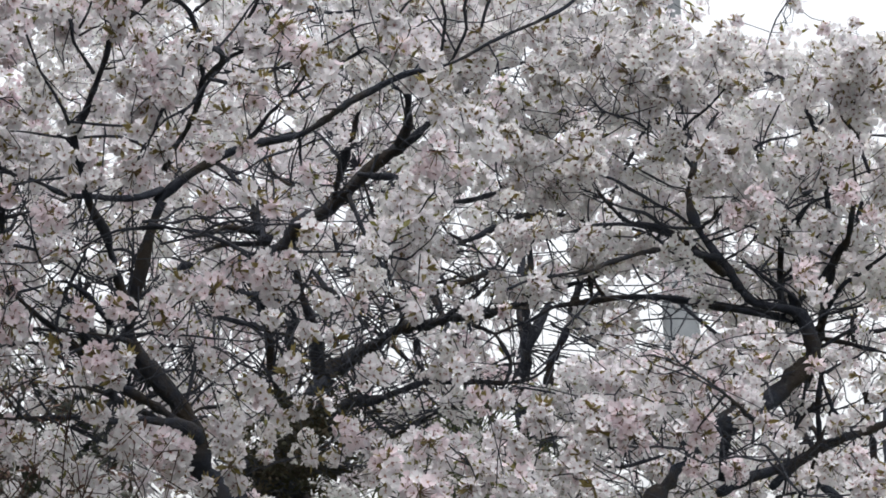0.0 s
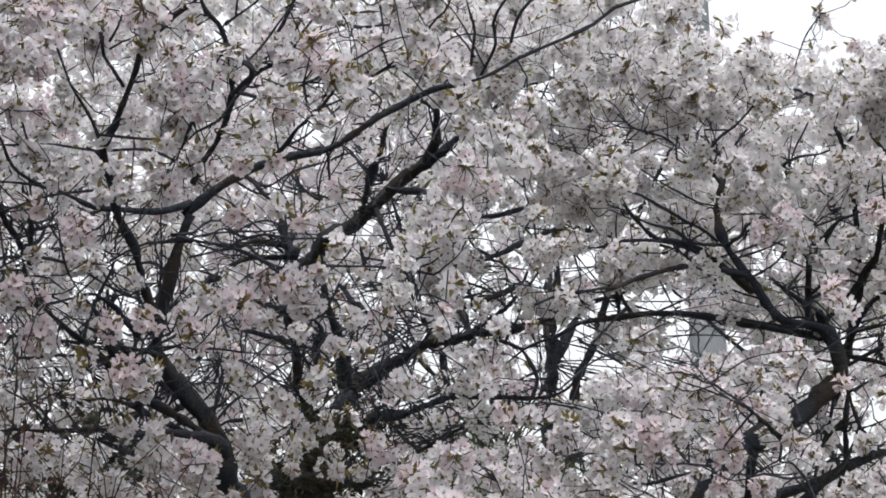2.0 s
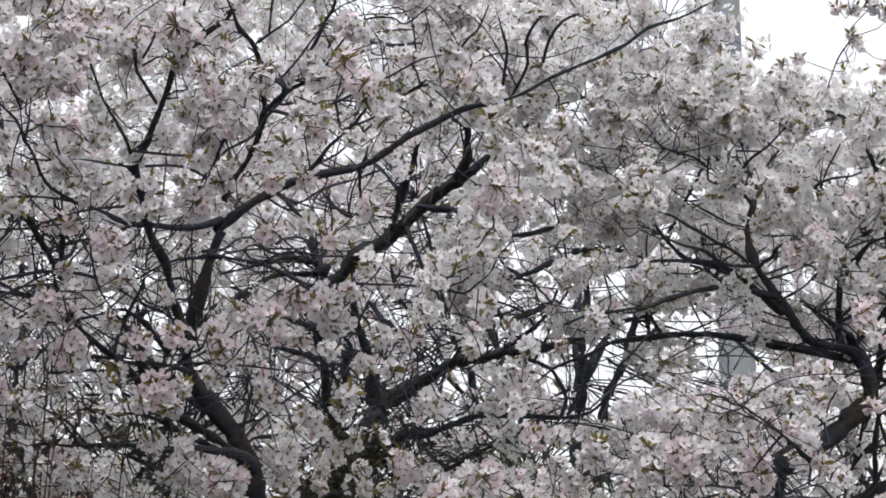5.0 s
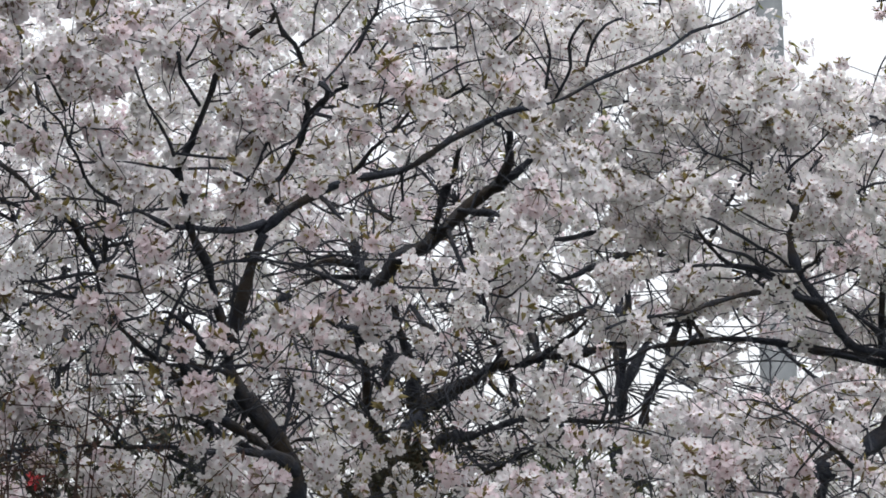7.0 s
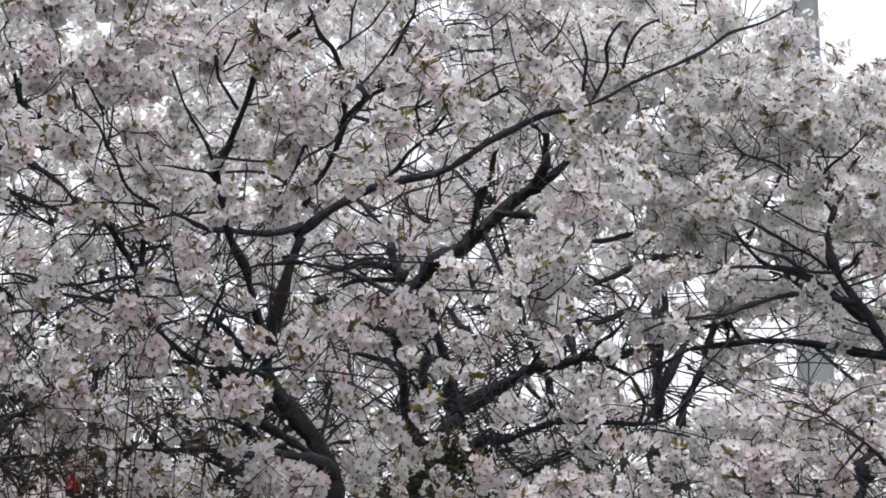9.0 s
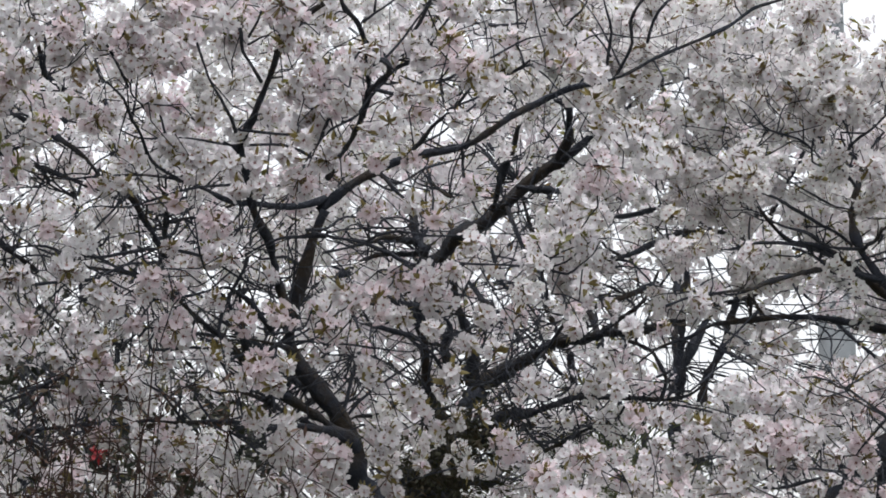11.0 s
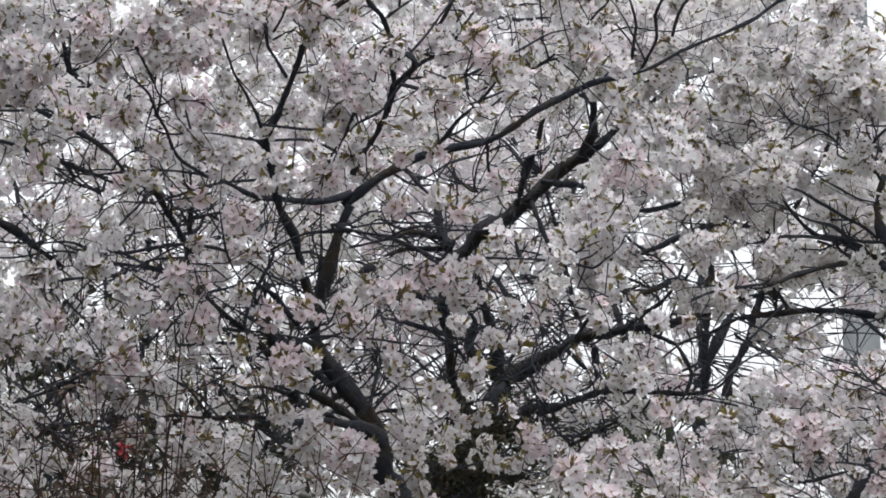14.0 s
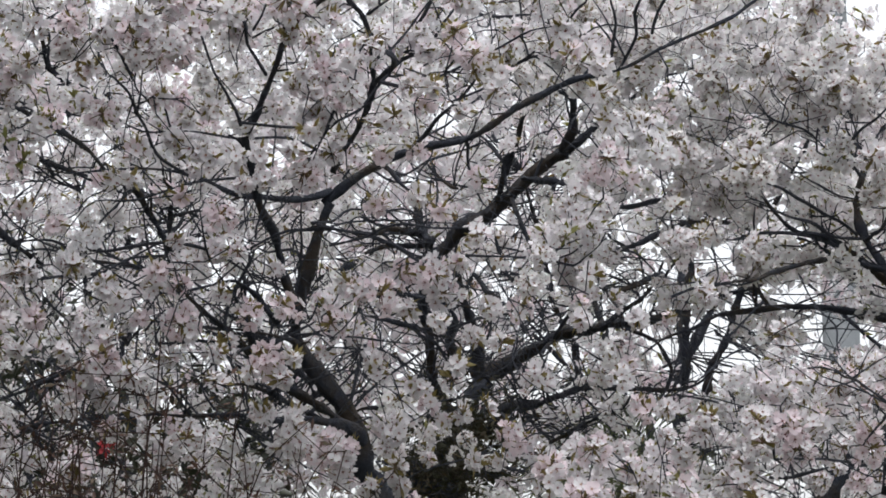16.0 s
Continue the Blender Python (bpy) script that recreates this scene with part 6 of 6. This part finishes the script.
# ---- palm behind ----
def fan_palm(x, y, height, seed):
    rng = np.random.default_rng(seed)
    green = leafy_material("palm_green", [(0.0, (0.06, 0.085, 0.035)), (0.6, (0.09, 0.11, 0.05)), (1.0, (0.13, 0.13, 0.06))], 0.35, 0.45)
    fibre = bark_material("palm_fibre", (0.03, 0.022, 0.015), (0.09, 0.065, 0.04), scale=2.0)
    base = tagged(new("fan_palm"), "green fan palm with narrow stiff leaf blades behind the cherries", "palm", kind="thing")
    base.location = (x, y, 0)
    s = Shape()
    tube(s, [(0.02 * math.sin(3 * z), 0, z, 0.11 - 0.01 * z) for z in np.linspace(-0.05, height, 30)], 14, 0, 0.08, rng)
    child("trunk", mesh_from("trunk", *s.done()[:3], [fibre]), base)
    for k in range(22):
        a, rise = k * 2.4, rng.uniform(-0.3, 1.1)
        d = np.array([math.cos(a) * math.cos(rise), math.sin(a) * math.cos(rise), math.sin(rise)])
        root = np.array([0, 0, height - 0.05])
        hub = root + d * rng.uniform(0.3, 0.5)
        s = Shape()
        tube(s, [(*root, 0.010), (*((root + hub) / 2 + (0, 0, 0.03)), 0.008), (*hub, 0.006)], 5, 0)
        side = np.cross(d, (0, 0, 1.0))
        side /= np.linalg.norm(side)
        up = np.cross(side, d)
        for j in range(26):
            w = (j - 12.5) / 12.5 * 1.9
            q = d * math.cos(w) + side * math.sin(w) + up * rng.normal(0.05, 0.06)
            q /= np.linalg.norm(q)
            e = np.cross(q, up)
            e *= 0.0055 / np.linalg.norm(e)
            ln = rng.uniform(0.34, 0.46)
            mid, tip = hub + q * ln * 0.55, hub + q * ln - np.array([0, 0, 0.05 * rng.random()])
            s.add([hub, mid + e, mid - up * 0.004, mid - e, tip], [(0, 2, 1), (0, 3, 2), (1, 2, 4), (2, 3, 4)], 0)
        child("fan_leaf", mesh_from("fan_leaf", *s.done()[:3], [green]), base)


fan_palm(0.5, 10.9, 2.36, 5)


# ---- shrub in front ----
def shrub(x, y, seed):
    rng = np.random.default_rng(seed)
    dry = leafy_material("dry_brown_leaf", [(0.0, (0.055, 0.028, 0.022)), (0.5, (0.09, 0.048, 0.034)), (0.8, (0.06, 0.05, 0.025)), (1.0, (0.13, 0.085, 0.065))], 0.3, 0.7)
    red = leafy_material("red_flower", [(0.0, (0.32, 0.02, 0.03)), (1.0, (0.42, 0.03, 0.04))], 0.3)
    base = tagged(new("shrub"), "bare reddish-brown twiggy shrub with one red flower", "shrub", kind="thing")
    base.location = (x, y, 0)
    twigs, leaves = Shape(), Shape()
    for k in range(54):
        fx = rng.uniform(-0.42, 0.40)
        foot = np.array([fx * 0.5, rng.normal(0, 0.10), -0.02])
        top = rng.uniform(1.92, 2.20) - 0.16 * max(0, fx) / 0.4
        tip = np.array([fx + rng.normal(0, 0.1), rng.normal(0, 0.16), top])
        r = rng.uniform(0.0025, 0.0048)
        line = spline([(*foot, r * 1.6), (*(foot * 0.6 + tip * 0.4 + rng.normal(0, 0.03, 3)), r * 1.2), (*(foot * 0.25 + tip * 0.75 + rng.normal(0, 0.03, 3)), r * 0.8), (*tip, 0.001)], 0.06)
        s = Shape()
        tube(s, line, 5, 0)
        child("stem", mesh_from("stem", *s.done()[:3], [SHRUB_BARK]), base)
        for _ in range(16):
            at = line[rng.integers(len(line) // 2, len(line))]
            d = rng.standard_normal(3) * (1, 0.7, 0.8) + (0, 0, 0.3)
            d *= rng.uniform(0.06, 0.26) / np.linalg.norm(d)
            end = at[:3] + d
            if end[2] > 2.24:
                continue
            tube(twigs, [(*at[:3], 0.0016), (*(at[:3] + d * 0.5 + rng.normal(0, 0.012, 3)), 0.0013), (*end, 0.0009)], 3, 0)
            for _ in range(rng.integers(3, 11)):
                w = rng.standard_normal(3)
                leaf_blade(leaves, at[:3] + d * rng.uniform(0.2, 1.0), w / np.linalg.norm(w), rng.uniform(0.013, 0.027), rng)
    child("brushwood", mesh_from("brushwood", *twigs.done()[:3], [SHRUB_BARK]), base, "tangle of fine brown twigs", "stuff")
    v, t, m, a = leaves.done()
    child("leaves", mesh_from("leaves", v, t, np.zeros(len(t)), [dry]), base, "small dry brown leaves", "stuff")
    s = Shape()
    heart = np.array([RED_X - x, RED_Y - y, RED_Z])
    for k in range(26):
        d = rng.standard_normal(3)
        d /= np.linalg.norm(d)
        leaf_blade(s, heart + d * 0.004, d, rng.uniform(0.012, 0.021), rng)
    v, t, m, a = s.done()
    child("flower", mesh_from("flower", v, t, np.zeros(len(t)), [red]), base, "small deep red flower")


def shade_bush(x0, x1, y, seed):
    """A broad-leaved bush added to make the gaps look shaded: stems from the ground and a dense crown of small leaves.
    """
    rng = np.random.default_rng(seed)
    # Near-black green: the shade between the crowns is put into the leaf colour.
    green = leafy_material("shade_dark_leaf", [(0.0, (0.012, 0.018, 0.010)), (0.6, (0.022, 0.028, 0.014)), (1.0, (0.035, 0.03, 0.018))], 0.1, 0.4)
    base = tagged(new("gap_shade_bush"), "near-black leafy bush added as shade in the gaps behind the cherry trees", "bush", kind="thing")
    base.location = ((x0 + x1) / 2, y, 0)
    half = (x1 - x0) / 2
    for k in range(14):
        fx = rng.uniform(-0.8, 0.8) * half
        s = Shape()
        tube(s, spline([(fx, 0, -0.03, 0.03), (fx + rng.normal(0, 0.1), rng.normal(0, 0.1), 1.2, 0.022), (fx + rng.normal(0, 0.2), rng.normal(0, 0.2), 2.6, 0.008)], 0.15), 7, 0, 0.08, rng)
        child("stem", mesh_from("stem", *s.done()[:3], [TWIG_BARK]), base)
    s = Shape()
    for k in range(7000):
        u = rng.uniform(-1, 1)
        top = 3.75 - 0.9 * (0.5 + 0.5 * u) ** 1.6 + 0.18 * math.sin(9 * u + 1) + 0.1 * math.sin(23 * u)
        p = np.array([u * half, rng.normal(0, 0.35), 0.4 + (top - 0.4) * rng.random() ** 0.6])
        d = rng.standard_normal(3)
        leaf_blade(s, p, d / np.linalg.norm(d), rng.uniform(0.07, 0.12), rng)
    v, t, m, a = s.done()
    child("leaves", mesh_from("leaves", v, t, np.zeros(len(t)), [green]), base, "dense near-black leaves standing in for shade", "stuff")


shade_bush(-3.6, -1.15, 11.3, 31)

RED_X, RED_Y, RED_Z = -0.796, 4.30, 2.053
shrub(-0.78, 4.28, 9)


def lone_shoot():
    base = tagged(new("shoot"), "single thin reddish-brown upright shoot beside the shrub", "shoot", kind="thing")
    s = Shape()
    tube(s, spline([(-0.74, 4.25, -0.02, 0.0035), (-0.727, 4.27, 1.2, 0.003), (-0.717, 4.28, 2.0, 0.0023), (-0.698, 4.28, 2.12, 0.002), (-0.690, 4.28, 2.27, 0.0014)], 0.05), 6, 0, 0.06, np.random.default_rng(2))
    child("stem", mesh_from("stem", *s.done()[:3], [SHRUB_BARK]), base)


lone_shoot()
